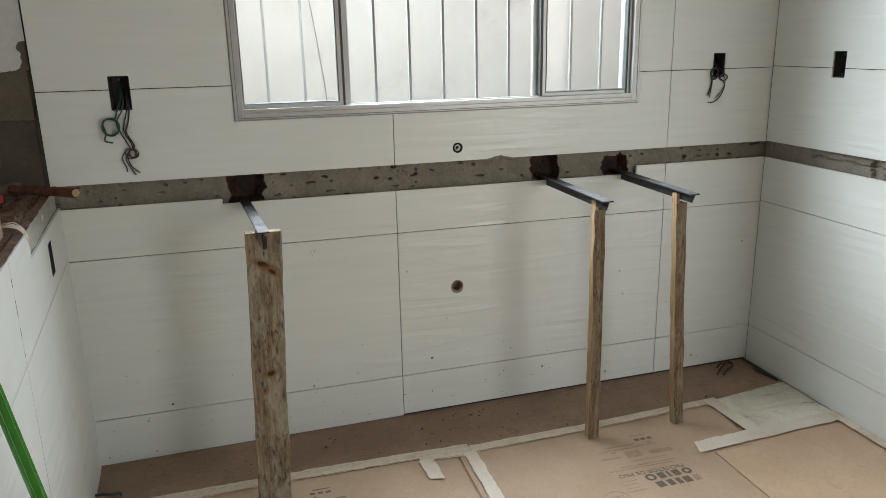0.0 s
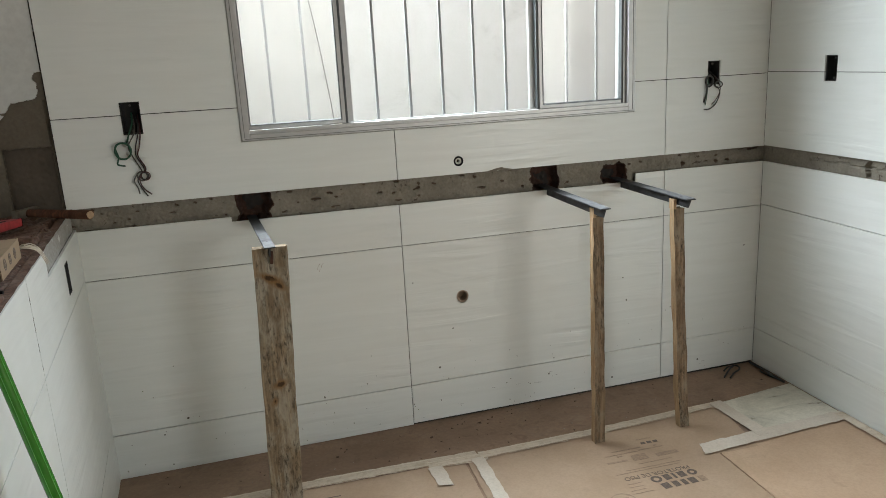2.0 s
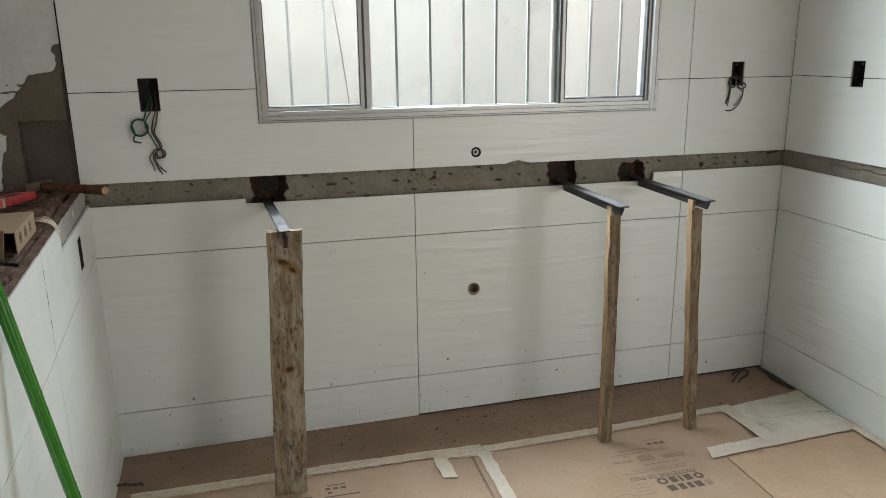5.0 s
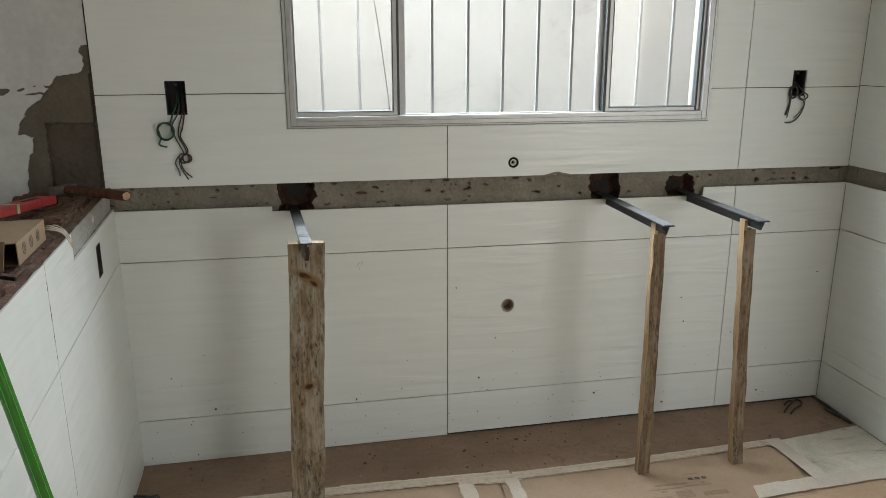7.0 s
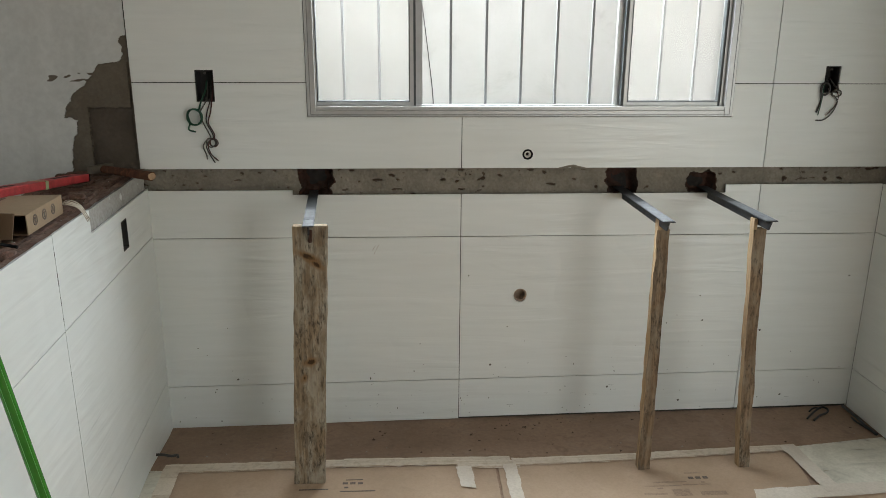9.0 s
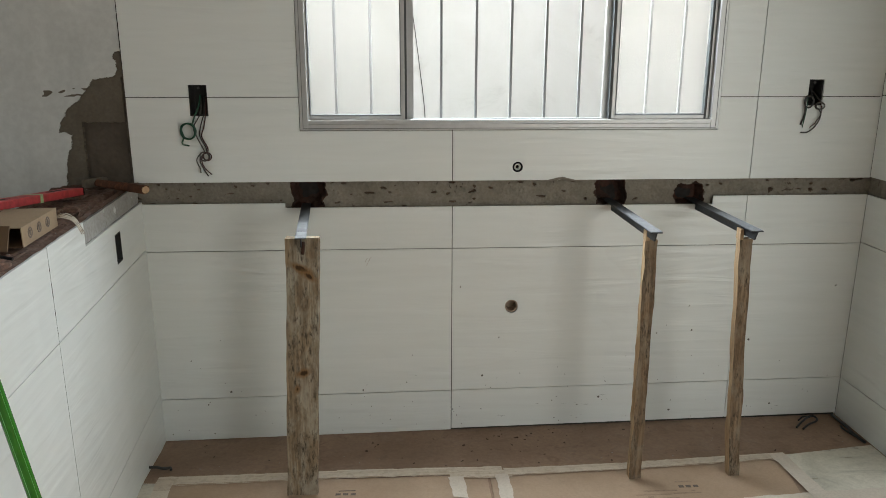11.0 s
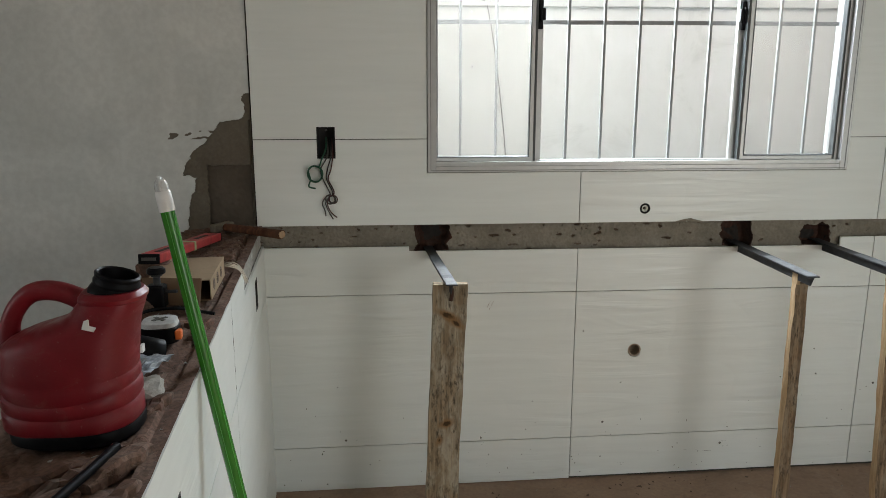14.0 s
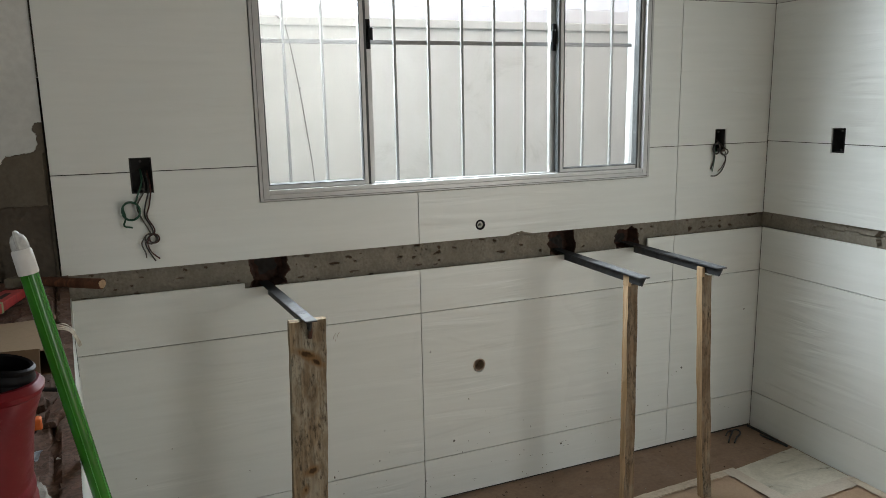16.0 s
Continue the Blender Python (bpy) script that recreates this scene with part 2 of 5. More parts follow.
def stucco_material():
    m, nt, b = material("cream_stucco", 0.9, spec=0.2)
    v = coords(nt)
    f, g = noise_tex(nt, v, 2.6, 7, 0.68, 0.9), noise_tex(nt, v, 60, 4)
    colour(nt, b, ramp(nt, f, (0.28, (0.46, 0.46, 0.42)), (0.42, (0.55, 0.55, 0.51)), (0.7, (0.585, 0.585, 0.55))))
    bump(nt, b, g, 0.2, 0.003)
    return m


TILE = tile_material()
GROUT = simple("dark_grout", (0.055, 0.051, 0.045), 0.9, spec=0.2)
PALE_GROUT = simple("grey_grout", (0.17, 0.168, 0.16), 0.9, spec=0.2)
CEMENT = cement_material("chase_cement", (0.170, 0.152, 0.120), (0.265, 0.240, 0.195), 0.8, (0.060, 0.040, 0.028))
STAIN = cement_material("rusty_cement", (0.085, 0.058, 0.040), (0.15, 0.108, 0.078), 0.6, (0.035, 0.022, 0.016))
PATCH = cement_material("cement_patch", (0.105, 0.088, 0.066), (0.150, 0.128, 0.098), 0.3)
# darker cement for the sunk rectangle
RECESS = cement_material("dark_cement", (0.072, 0.058, 0.044), (0.105, 0.086, 0.066), 0.3)
MORTAR = cement_material("pale_mortar", (0.34, 0.33, 0.30), (0.42, 0.41, 0.38), 0.3)
# reddish brick of the bracket pockets, darkened to stand for their depth
SHADED_BRICK = cement_material("shaded_brick", (0.020, 0.011, 0.008), (0.075, 0.032, 0.021), 0.9, (0.012, 0.010, 0.010))
PLASTER = plaster_material()
PAINT = simple("white_wall_paint", (0.7, 0.69, 0.66), 0.7, scale=5, vary=0.04)
RUBBLE = rubble_material()
CONCRETE = floor_material()
STUCCO = stucco_material()
OUTDOOR = simple("outdoor_concrete", (0.28, 0.27, 0.25), 0.9, scale=8)
ALU = simple("brushed_aluminium", (0.43, 0.43, 0.42), 0.42, 0.55, vary=0.06, scale=30, bumped=0.03)
ALU_DARK = simple("window_black", (0.05, 0.055, 0.055), 0.6, vary=0.2)
GROOVE_SHADE = simple("groove_shade", (0.15, 0.15, 0.147), 0.6, vary=0.15)
BARPAINT = simple("grey_painted_steel", (0.20, 0.20, 0.195), 0.6, 0.0, vary=0.08)
GLASS = glass_material()
BLACK = simple("black_plastic", (0.005, 0.005, 0.006), 0.42, spec=0.1, vary=0.3, bumped=0.03)
BOXBLACK = simple("dusty_black_plastic", (0.022, 0.021, 0.020), 0.7, vary=0.4, scale=30)
STEEL = simple("black_steel", (0.028, 0.029, 0.031), 0.6, 0.25, vary=0.4, scale=40)
BRIGHT = simple("scuffed_steel", (0.085, 0.088, 0.09), 0.7, 0.0, vary=0.35, scale=45)
PLANK = wood_material("weathered_plank", (0.31, 0.235, 0.152), (0.20, 0.146, 0.091), (0.055, 0.043, 0.030), 1.0, (0.35, 0.32, 0.255), 0.75,
                      ((0.212, 0.815, 0.044, 0.30, 24), (0.236, 0.790, 0.026, 0.5, 34), (0.203, 0.455, 0.030, 0.5, -18), (0.182, 0.40, 0.012, 1.6, 10)))
POST = wood_material("rough_batten", (0.235, 0.165, 0.102), (0.155, 0.105, 0.063), (0.040, 0.029, 0.019), 1.0, (0.23, 0.195, 0.145), 0.7)
FRESH = wood_material("sawn_batten_face", (0.44, 0.31, 0.185), (0.34, 0.235, 0.135), (0.16, 0.095, 0.05), 0.3, (0.38, 0.27, 0.155), 0.3)
HANDLE = wood_material("varnished_handle", (0.125, 0.050, 0.024), (0.085, 0.034, 0.018), (0.035, 0.018, 0.011), 0.3, (0.13, 0.07, 0.04), 0.3)
CARTON = paper_material("carton_board", (0.285, 0.205, 0.128), (0.34, 0.25, 0.16))
CARTON_IN = paper_material("carton_inside", (0.125, 0.072, 0.04), (0.15, 0.09, 0.052))
ENDGRAIN = simple("end_grain", (0.40, 0.27, 0.16), 0.8, vary=0.2, scale=90)
CARD = paper_material("kraft_board", (0.37, 0.262, 0.175), (0.45, 0.33, 0.232))
CARD_B = paper_material("orange_kraft_board", (0.45, 0.315, 0.21), (0.52, 0.375, 0.26))
CREAM_TAPE = tape_material("cream_tape", (0.58, 0.495, 0.39), (0.42, 0.33, 0.235))
WHITE_TAPE = paper_material("white_tape", (0.56, 0.485, 0.395), (0.66, 0.60, 0.52), 0.5)
CREASE = paper_material("folded_tape_edge", (0.36, 0.265, 0.18), (0.44, 0.34, 0.245), 0.7)
TAPE_HIGHLIGHT = paper_material("tape_edge_highlight", (0.62, 0.54, 0.43), (0.68, 0.60, 0.49), 0.7)
FLAP = paper_material("carton_flap", (0.135, 0.083, 0.046), (0.165, 0.105, 0.06))
GREYPLATE = simple("scuffed_grey_plate", (0.40, 0.41, 0.41), 0.45, vary=0.25, scale=90)
SHEET = smeared_material()
INK = simple("grey_print", (0.12, 0.09, 0.07), 0.75, vary=0.3, scale=140)
INK_SOFT = simple("faded_print", (0.30, 0.21, 0.145), 0.75, vary=0.2, scale=140)
PENCIL = simple("reddish_pencil", (0.42, 0.34, 0.30), 0.8)
SPECK = simple("dried_cement_speck", (0.12, 0.11, 0.095), 0.9, vary=0.3)
GREEN = simple("green_handle_film", (0.028, 0.175, 0.014), 0.22, vary=0.12, scale=25, bumped=0.05)
GREEN_HIGHLIGHT = simple("green_highlight", (0.075, 0.33, 0.05), 0.5, vary=0.1)
WHITE = simple("white_plastic", (0.68, 0.68, 0.66), 0.4, vary=0.06)
CLEAR = simple("cloudy_plastic", (0.50, 0.51, 0.50), 0.2, vary=0.2, scale=120)
RED = dusty_red_material()
LEVELRED = simple("red_enamel", (0.38, 0.030, 0.030), 0.55, vary=0.3, scale=40)
ORANGE = simple("orange_plastic", (0.75, 0.16, 0.03), 0.4)
VIALGREEN = simple("pale_green_vial", (0.30, 0.42, 0.20), 0.4, vary=0.2)
DUSTY_PINK = simple("dusty_pink_wear", (0.42, 0.20, 0.18), 0.7, vary=0.4, scale=90)
VIAL = simple("yellow_vial", (0.55, 0.60, 0.12), 0.2)
PVC = simple("brown_pvc", (0.30, 0.22, 0.155), 0.5, vary=0.15)
PVC_WHITE = simple("white_pvc", (0.62, 0.60, 0.55), 0.4, vary=0.1)
# near-black for the depth of holes, their shade put into the colour
HOLE_SHADE = simple("hole_shade", (0.02, 0.016, 0.013), 0.9)
GREENWIRE = simple("green_wire", (0.010, 0.060, 0.032), 0.45)
REDWIRE = simple("red_wire", (0.055, 0.018, 0.016), 0.5)
GREYWIRE = simple("grey_wire", (0.065, 0.06, 0.052), 0.5)
DARKWIRE = simple("dark_wire", (0.03, 0.028, 0.026), 0.5)
STRAW = simple("dry_straw", (0.52, 0.47, 0.39), 0.85, vary=0.2)
ROOFWHITE = simple("white_roof_sheet", (0.80, 0.81, 0.82), 0.6, vary=0.05, scale=3)


def link_mesh(name, bm, mats, smooth=False):
    me = bpy.data.meshes.new(name)
    bmesh.ops.recalc_face_normals(bm, faces=bm.faces)
    bm.to_mesh(me)
    bm.free()
    for m in mats if isinstance(mats, (list, tuple)) else [mats]:
        me.materials.append(m)
    if smooth:
        me.shade_smooth()
        me.set_sharp_from_angle(angle=radians(38))
    return me


def part(name, bm, mats, parent, label="", smooth=False, local=False, kind=""):
    ob = new(name, link_mesh(name, bm, mats, smooth))
    ob.parent = parent
    if not local and parent.parent is None:
        ob.matrix_parent_inverse = parent.matrix_basis.inverted()
    return tagged(ob, label, kind=kind)


def thing(name, at, label, category, group="", kind=""):
    e = new(name)
    e.empty_display_size = 0.05
    e.matrix_basis = at if isinstance(at, Matrix) else Matrix.Translation(at)
    return tagged(e, label, category, group, kind)


def solid(name, bm, mats, label="", category="", kind="", smooth=False, group=""):
    return tagged(new(name, link_mesh(name, bm, mats, smooth)), label, category, group, kind)


def box(bm, x0, x1, y0, y1, z0, z1, bevel=0.0, m=None):
    g = bmesh.ops.create_cube(bm, size=1)["verts"]
    for v in g:
        v.co = Vector(((x0, x1)[v.co.x > 0], (y0, y1)[v.co.y > 0], (z0, z1)[v.co.z > 0]))
    if bevel:
        edges = list({e for v in g for e in v.link_edges})
        g = list({v for f in bmesh.ops.bevel(bm, geom=edges, offset=bevel, segments=2, affect="EDGES", profile=0.5)["faces"] for v in f.verts} | {v for v in g if v.is_valid})
    if m is not None:
        bmesh.ops.transform(bm, matrix=m, verts=[v for v in g if v.is_valid])
    return bm


def boxes(*items, bevel=0.0):
    bm = bmesh.new()
    for it in items:
        box(bm, *it, bevel=bevel)
    return bm


def panel(rect, cuts, put, d0, d1, rounds=()):
    """A slab over rect (a0, a1, b0, b1) with rectangular cuts and round holes (a, b, r); put(a, b, d) gives places."""
    a0, a1, b0, b1 = rect
    cells = [(a - r * 1.25, a + r * 1.25, b - r * 1.25, b + r * 1.25) for a, b, r in rounds]
    every = list(cuts) + cells
    A = sorted({a0, a1, *(min(max(v, a0), a1) for c in every for v in c[:2])})
    B = sorted({b0, b1, *(min(max(v, b0), b1) for c in every for v in c[2:])})
    bm = bmesh.new()
    at = {}

    def vert(a, b, d):
        key = (round(a, 5), round(b, 5), round(d, 5))
        if key not in at:
            at[key] = bm.verts.new(put(a, b, d))
        return at[key]

    def kept(i, j):
        if not (0 <= i < len(A) - 1 and 0 <= j < len(B) - 1):
            return False
        a, b = (A[i] + A[i + 1]) / 2, (B[j] + B[j + 1]) / 2
        return not any(c[0] < a < c[1] and c[2] < b < c[3] for c in every)

    def inround(i, j):
        if not (0 <= i < len(A) - 1 and 0 <= j < len(B) - 1):
            return False
        a, b = (A[i] + A[i + 1]) / 2, (B[j] + B[j + 1]) / 2
        return any(c[0] < a < c[1] and c[2] < b < c[3] for c in cells)

    for i in range(len(A) - 1):
        for j in range(len(B) - 1):
            if not kept(i, j):
                continue
            q = [(A[i], B[j]), (A[i + 1], B[j]), (A[i + 1], B[j + 1]), (A[i], B[j + 1])]
            for d in (d0, d1):
                bm.faces.new([vert(*p, d) for p in q])
            for (p, r), (di, dj) in zip(((q[0], q[1]), (q[1], q[2]), (q[2], q[3]), (q[3], q[0])), ((0, -1), (1, 0), (0, 1), (-1, 0))):
                if not kept(i + di, j + dj) and not inround(i + di, j + dj):
                    bm.faces.new([vert(*p, d0), vert(*r, d0), vert(*r, d1), vert(*p, d1)])
    for (a, b, r), c in zip(rounds, cells):
        n = 32
        sq, ci = [], []
        for k in range(n):
            t = math.tau * k / n + math.pi / 4
            co, si = math.cos(t), math.sin(t)
            s = r * 1.25 / max(abs(co), abs(si))
            sq.append((a + co * s, b + si * s))
            ci.append((a + co * r, b + si * r))
        for k in range(n):
            l = (k + 1) % n
            for d in (d0, d1):
                bm.faces.new([vert(*sq[k], d), vert(*sq[l], d), vert(*ci[l], d), vert(*ci[k], d)])
            bm.faces.new([vert(*ci[k], d0), vert(*ci[l], d0), vert(*ci[l], d1), vert(*ci[k], d1)])
    return bm


def relief(a0, a1, b0, b1, step, put, depth, kind):
    """A rough face over a rectangle: depth(a, b) metres out of the wall, kind(a, b) its material's number."""
    na, nb = max(1, round((a1 - a0) / step)), max(1, round((b1 - b0) / step))
    bm = bmesh.new()
    rows = []
    for i in range(na + 1):
        a = a0 + (a1 - a0) * i / na
        rows.append([bm.verts.new(put(a, b0 + (b1 - b0) * j / nb, depth(a, b0 + (b1 - b0) * j / nb))) for j in range(nb + 1)])
    for i in range(na):
        for j in range(nb):
            f = bm.faces.new((rows[i][j], rows[i + 1][j], rows[i + 1][j + 1], rows[i][j + 1]))
            f.material_index = kind(a0 + (a1 - a0) * (i + 0.5) / na, b0 + (b1 - b0) * (j + 0.5) / nb)
    return bm


def smooth_line(points, n=8):
    p = [Vector(q) for q in points]
    p = [2 * p[0] - p[1]] + p + [2 * p[-1] - p[-2]]
    out = []
    for i in range(1, len(p) - 2):
        for k in range(n):
            t = k / n
            out.append(0.5 * (2 * p[i] + (p[i + 1] - p[i - 1]) * t + (2 * p[i - 1] - 5 * p[i] + 4 * p[i + 1] - p[i + 2]) * t * t
                              + (3 * p[i] - p[i - 1] - 3 * p[i + 1] + p[i + 2]) * t ** 3))
    return out + [p[-2]]


def tube(bm, points, r, n=8, sides=8, flat=1.0):
    """A tube along a smooth line; r is a number or a function of 0 to 1."""
    line = smooth_line(points, n)
    rings = []
    side = None
    for i, p in enumerate(line):
        way = (line[min(i + 1, len(line) - 1)] - line[max(i - 1, 0)]).normalized()
        side = way.orthogonal().normalized() if side is None else (side - way * side.dot(way)).normalized()
        up = way.cross(side)
        rad = r(i / (len(line) - 1)) if callable(r) else r
        rings.append([bm.verts.new(p + (side * math.cos(math.tau * k / sides) + up * flat * math.sin(math.tau * k / sides)) * rad) for k in range(sides)])
    for a, b in zip(rings, rings[1:]):
        for k in range(sides):
            bm.faces.new((a[k], a[(k + 1) % sides], b[(k + 1) % sides], b[k]))
    bm.faces.new(rings[0])
    bm.faces.new(rings[-1])
    return bm


def lathe(bm, profile, m=None, sides=32, close=False):
    """Turns a profile of (radius, height) about z."""
    rings = [[bm.verts.new(Vector((r * math.cos(math.tau * k / sides), r * math.sin(math.tau * k / sides), h))) for k in range(sides)] for r, h in profile]
    pairs = list(zip(rings, rings[1:])) + ([(rings[-1], rings[0])] if close else [])
    for a, b in pairs:
        for k in range(sides):
            bm.faces.new((a[k], a[(k + 1) % sides], b[(k + 1) % sides], b[k]))
    if not close:
        bm.faces.new(rings[0])
        bm.faces.new(rings[-1])
    if m is not None:
        bmesh.ops.transform(bm, matrix=m, verts=[v for ring in rings for v in ring])
    return bm


def loft(bm, sections, sides=40, power=2.6, m=None):
    """Stacked rounded sections (z, centre x, half length, half depth)."""
    rings = []
    for z, cx, hx, hy in sections:
        ring = []
        for k in range(sides):
            t = math.tau * k / sides
            c, s = math.cos(t), math.sin(t)
            ring.append(bm.verts.new((cx + hx * math.copysign(abs(c) ** (2 / power), c), hy * math.copysign(abs(s) ** (2 / power), s), z)))
        rings.append(ring)
    for a, b in zip(rings, rings[1:]):
        for k in range(sides):
            bm.faces.new((a[k], a[(k + 1) % sides], b[(k + 1) % sides], b[k]))
    bm.faces.new(rings[0])
    bm.faces.new(rings[-1])
    if m is not None:
        bmesh.ops.transform(bm, matrix=m, verts=[v for ring in rings for v in ring])
    return bm


def n3(x, y, z=0.0):
    return noise.noise(Vector((x, y, z)))


# ---- the room: sizes ----
FACE, BED = 2.765, 2.777          # tile face and wall face of the window wall
RIGHT = 2.37                      # tile face of the side wall
TOP = 2.7
WIN = (0.172, 1.740, 1.211, 2.215)
STRIP = (0.895, 1.050)
TILE_END = -0.445
G = 0.0015                        # half a joint


def sag(x):
    """How far the floor and the lowest tiles dip towards the half wall."""
    return 0.042 * min(1.0, max(0.0, (RIGHT - x) / 2.8))


def on_back(a, b, d):
    return Vector((a, BED - d, b - sag(a) * max(0.0, 1 - max(b, 0) / 0.6)))


def on_right(a, b, d):
    return Vector((RIGHT + 0.012 - d, a, b))


def on_left(a, b, d):
    return Vector((d - 0.012, -a, b))


SOCKET_L = (-0.222, -0.156, 1.262, 1.374)
SOCKET_R = (2.080, 2.139, 1.297, 1.394)
SOCKET_SIDE = (2.372, 2.436, 1.300, 1.398)
PIPE_HI, PIPE_LO = (0.980, 1.070, 0.020), (0.970, 0.516, 0.026)

# ---- floor, ceiling, walls ----
floor_bm = boxes((-3.3, 4.5, -2.2, 2.42, -0.12, 0.0))
FX = [-3.3] + [-0.5 + 0.1 * k for k in range(29)] + [4.5]
FY = [2.42, 2.45, 2.53, 2.62, 2.70, 2.95]
fv = [[floor_bm.verts.new((x, y, -sag(x) * (x > -1) * min(1.0, (y - 2.42) / 0.32))) for y in FY] for x in FX]
for p, q in zip(fv, fv[1:]):
    for k in range(len(FY) - 1):
        floor_bm.faces.new((p[k], q[k], q[k + 1], p[k + 1]))
floor = solid("floor", floor_bm, CONCRETE, "bare dusty brown concrete floor under protective board", "floor", "structure")
ceiling = solid("ceiling", boxes((-3.3, 4.5, -2.2, 2.95, TOP, TOP + 0.12)), PAINT, "plain white ceiling", "ceiling", "structure")

PATCHZONE = (-1.0, TILE_END + 0.0025, 0.95, 1.62)
holes = [WIN, (TILE_END - 0.006, 2.53, *STRIP), SOCKET_L, SOCKET_R, PATCHZONE]
bm = panel((-3.3, 2.53, 0.0, TOP), holes, on_back, -0.07, 0.0, [PIPE_HI, PIPE_LO])
rest = panel((-3.3, 2.53, 0.0, TOP), [WIN], on_back, -0.15, -0.0705)
me = bpy.data.meshes.new("tmp")
rest.to_mesh(me)
rest.free()
bm.from_mesh(me)
bpy.data.meshes.remove(me)
wall_back = solid("wall_north", bm, PLASTER, "grey plastered window wall, tiled white beside the window", "wall", "structure")

bm = panel((1.15, 2.90, 0.0, TOP), [SOCKET_SIDE, (1.15, 2.80, *STRIP)], on_right, -0.06, 0.0)
box(bm, RIGHT + 0.0725, RIGHT + 0.16, 1.15, 2.90, 0, TOP)
wall_right = solid("wall_east", bm, PLASTER, "side wall with white tiles and a cement chase", "wall", "structure")
solid("wall_east_return", boxes((2.53, 4.5, 1.15, 1.30, 0, TOP)), PAINT, "plain painted wall", "wall", "structure")
solid("wall_far_east", boxes((4.5, 4.65, -2.2, 1.30, 0, TOP)), PAINT, "plain painted wall", "wall", "structure")
# unseen wall, its opening added for the west lamp
solid("wall_west", boxes((-3.45, -3.3, -2.2, -0.4, 0, TOP), (-3.45, -3.3, 1.2, 2.95, 0, TOP), (-3.45, -3.3, -0.4, 1.2, 0, 0.95), (-3.45, -3.3, -0.4, 1.2, 2.15, TOP)), PLASTER, "plain grey plastered wall with an opening added for the fill lamp", "wall", "structure")
bm = boxes((-3.3, 1.85, -2.2, -2.05, 0, TOP), (4.15, 4.5, -2.2, -2.05, 0, TOP), (1.85, 4.15, -2.2, -2.05, 2.25, TOP))
solid("wall_south", bm, PAINT, "plain painted wall with a wide terrace opening", "wall", "structure")


# ---- cement chase, with pockets broken out for the brackets ----
POCKETS = ((0.188, 0.975, 0.058, 0.058), (1.350, 0.968, 0.055, 0.050), (1.662, 0.957, 0.053, 0.040))


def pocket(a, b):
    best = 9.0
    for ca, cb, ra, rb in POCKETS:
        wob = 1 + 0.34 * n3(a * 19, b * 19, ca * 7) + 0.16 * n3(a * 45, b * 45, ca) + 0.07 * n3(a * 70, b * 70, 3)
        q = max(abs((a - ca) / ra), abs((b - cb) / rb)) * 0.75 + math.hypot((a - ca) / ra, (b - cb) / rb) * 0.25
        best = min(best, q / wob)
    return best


def chase_depth(a, b):
    base = -0.009 + 0.004 * n3(a * 9, b * 14) + 0.0035 * n3(a * 40, b * 40, 5) + 0.002 * n3(a * 120, b * 120, 2)
    pit = n3(a * 30, b * 55, 9)
    base -= 0.010 * max(0.0, pit - 0.46) * 6
    q = pocket(a, b)
    return base if q > 1.0 else -0.008 - 0.055 * min(1.0, (1.0 - q) * 5) + 0.006 * n3(a * 60, b * 60, 4)


# pocket rims go dark and centres near black: depth shade put into colour
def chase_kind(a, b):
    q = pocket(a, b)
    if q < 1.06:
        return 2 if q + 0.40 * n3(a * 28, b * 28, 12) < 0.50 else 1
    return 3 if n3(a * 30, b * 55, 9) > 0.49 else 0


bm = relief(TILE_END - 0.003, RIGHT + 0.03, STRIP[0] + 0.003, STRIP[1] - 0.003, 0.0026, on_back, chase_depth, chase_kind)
part("chase", bm, [CEMENT, SHADED_BRICK, HOLE_SHADE, STAIN], wall_back, "rough grey cement chase, its broken brick pockets coloured dark for shade", smooth=True)

smear = tube(bmesh.new(), [on_back(1.05, 1.015, 0.006), on_back(1.10, 1.018, 0.009), on_back(1.148, 1.026, 0.010), on_back(1.168, 1.023, 0.010), on_back(1.21, 1.017, 0.008), on_back(1.27, 1.015, 0.006)], lambda t: 0.0065 - 0.004 * abs(2 * t - 1) + 0.0015 * n3(t * 14, 2), 8, 8)
part("mortar_smear", smear, CEMENT, wall_back, "ragged mortar lip on the tile edge", smooth=True)


def side_depth(a, b):
    d = -0.006 + 0.004 * n3(a * 9, b * 14, 3) + 0.003 * n3(a * 45, b * 45, 8)
    crack = abs(b - 0.99 - 0.012 * n3(a * 14, 1, 2))
    if 2.08 < a < 2.50 and crack < 0.003:
        d -= 0.008
    if math.hypot((a - 2.20) / 0.014, (b - 0.985) / 0.028) < 1 + 0.5 * n3(a * 60, b * 60):
        d -= 0.016
    return d


bm = relief(1.16, FACE + 0.02, STRIP[0] + 0.003, STRIP[1] - 0.003, 0.006, on_right, side_depth, lambda a, b: 0)
part("chase", bm, [CEMENT], wall_right, "rough grey cement chase with a crack", smooth=True)


# ---- bare cement patch beside the tile edge ----
def patch_edge(b):
    """How far the bare cement reaches from the tile edge at the height b."""
    steps = ((0.95, 0.255), (1.03, 0.245), (1.10, 0.235), (1.16, 0.215), (1.20, 0.205), (1.205, 0.255), (1.25, 0.235), (1.30, 0.20), (1.335, 0.155),
             (1.37, 0.125), (1.393, 0.115), (1.402, 0.04), (1.45, 0.022), (1.47, 0.03), (1.485, 0.028), (1.49, -0.05), (1.63, -0.05))
    for (z0, w0), (z1, w1) in zip(steps, steps[1:]):
        if z0 <= b <= z1:
            return w0 + (w1 - w0) * (b - z0) / (z1 - z0)
    return -0.05


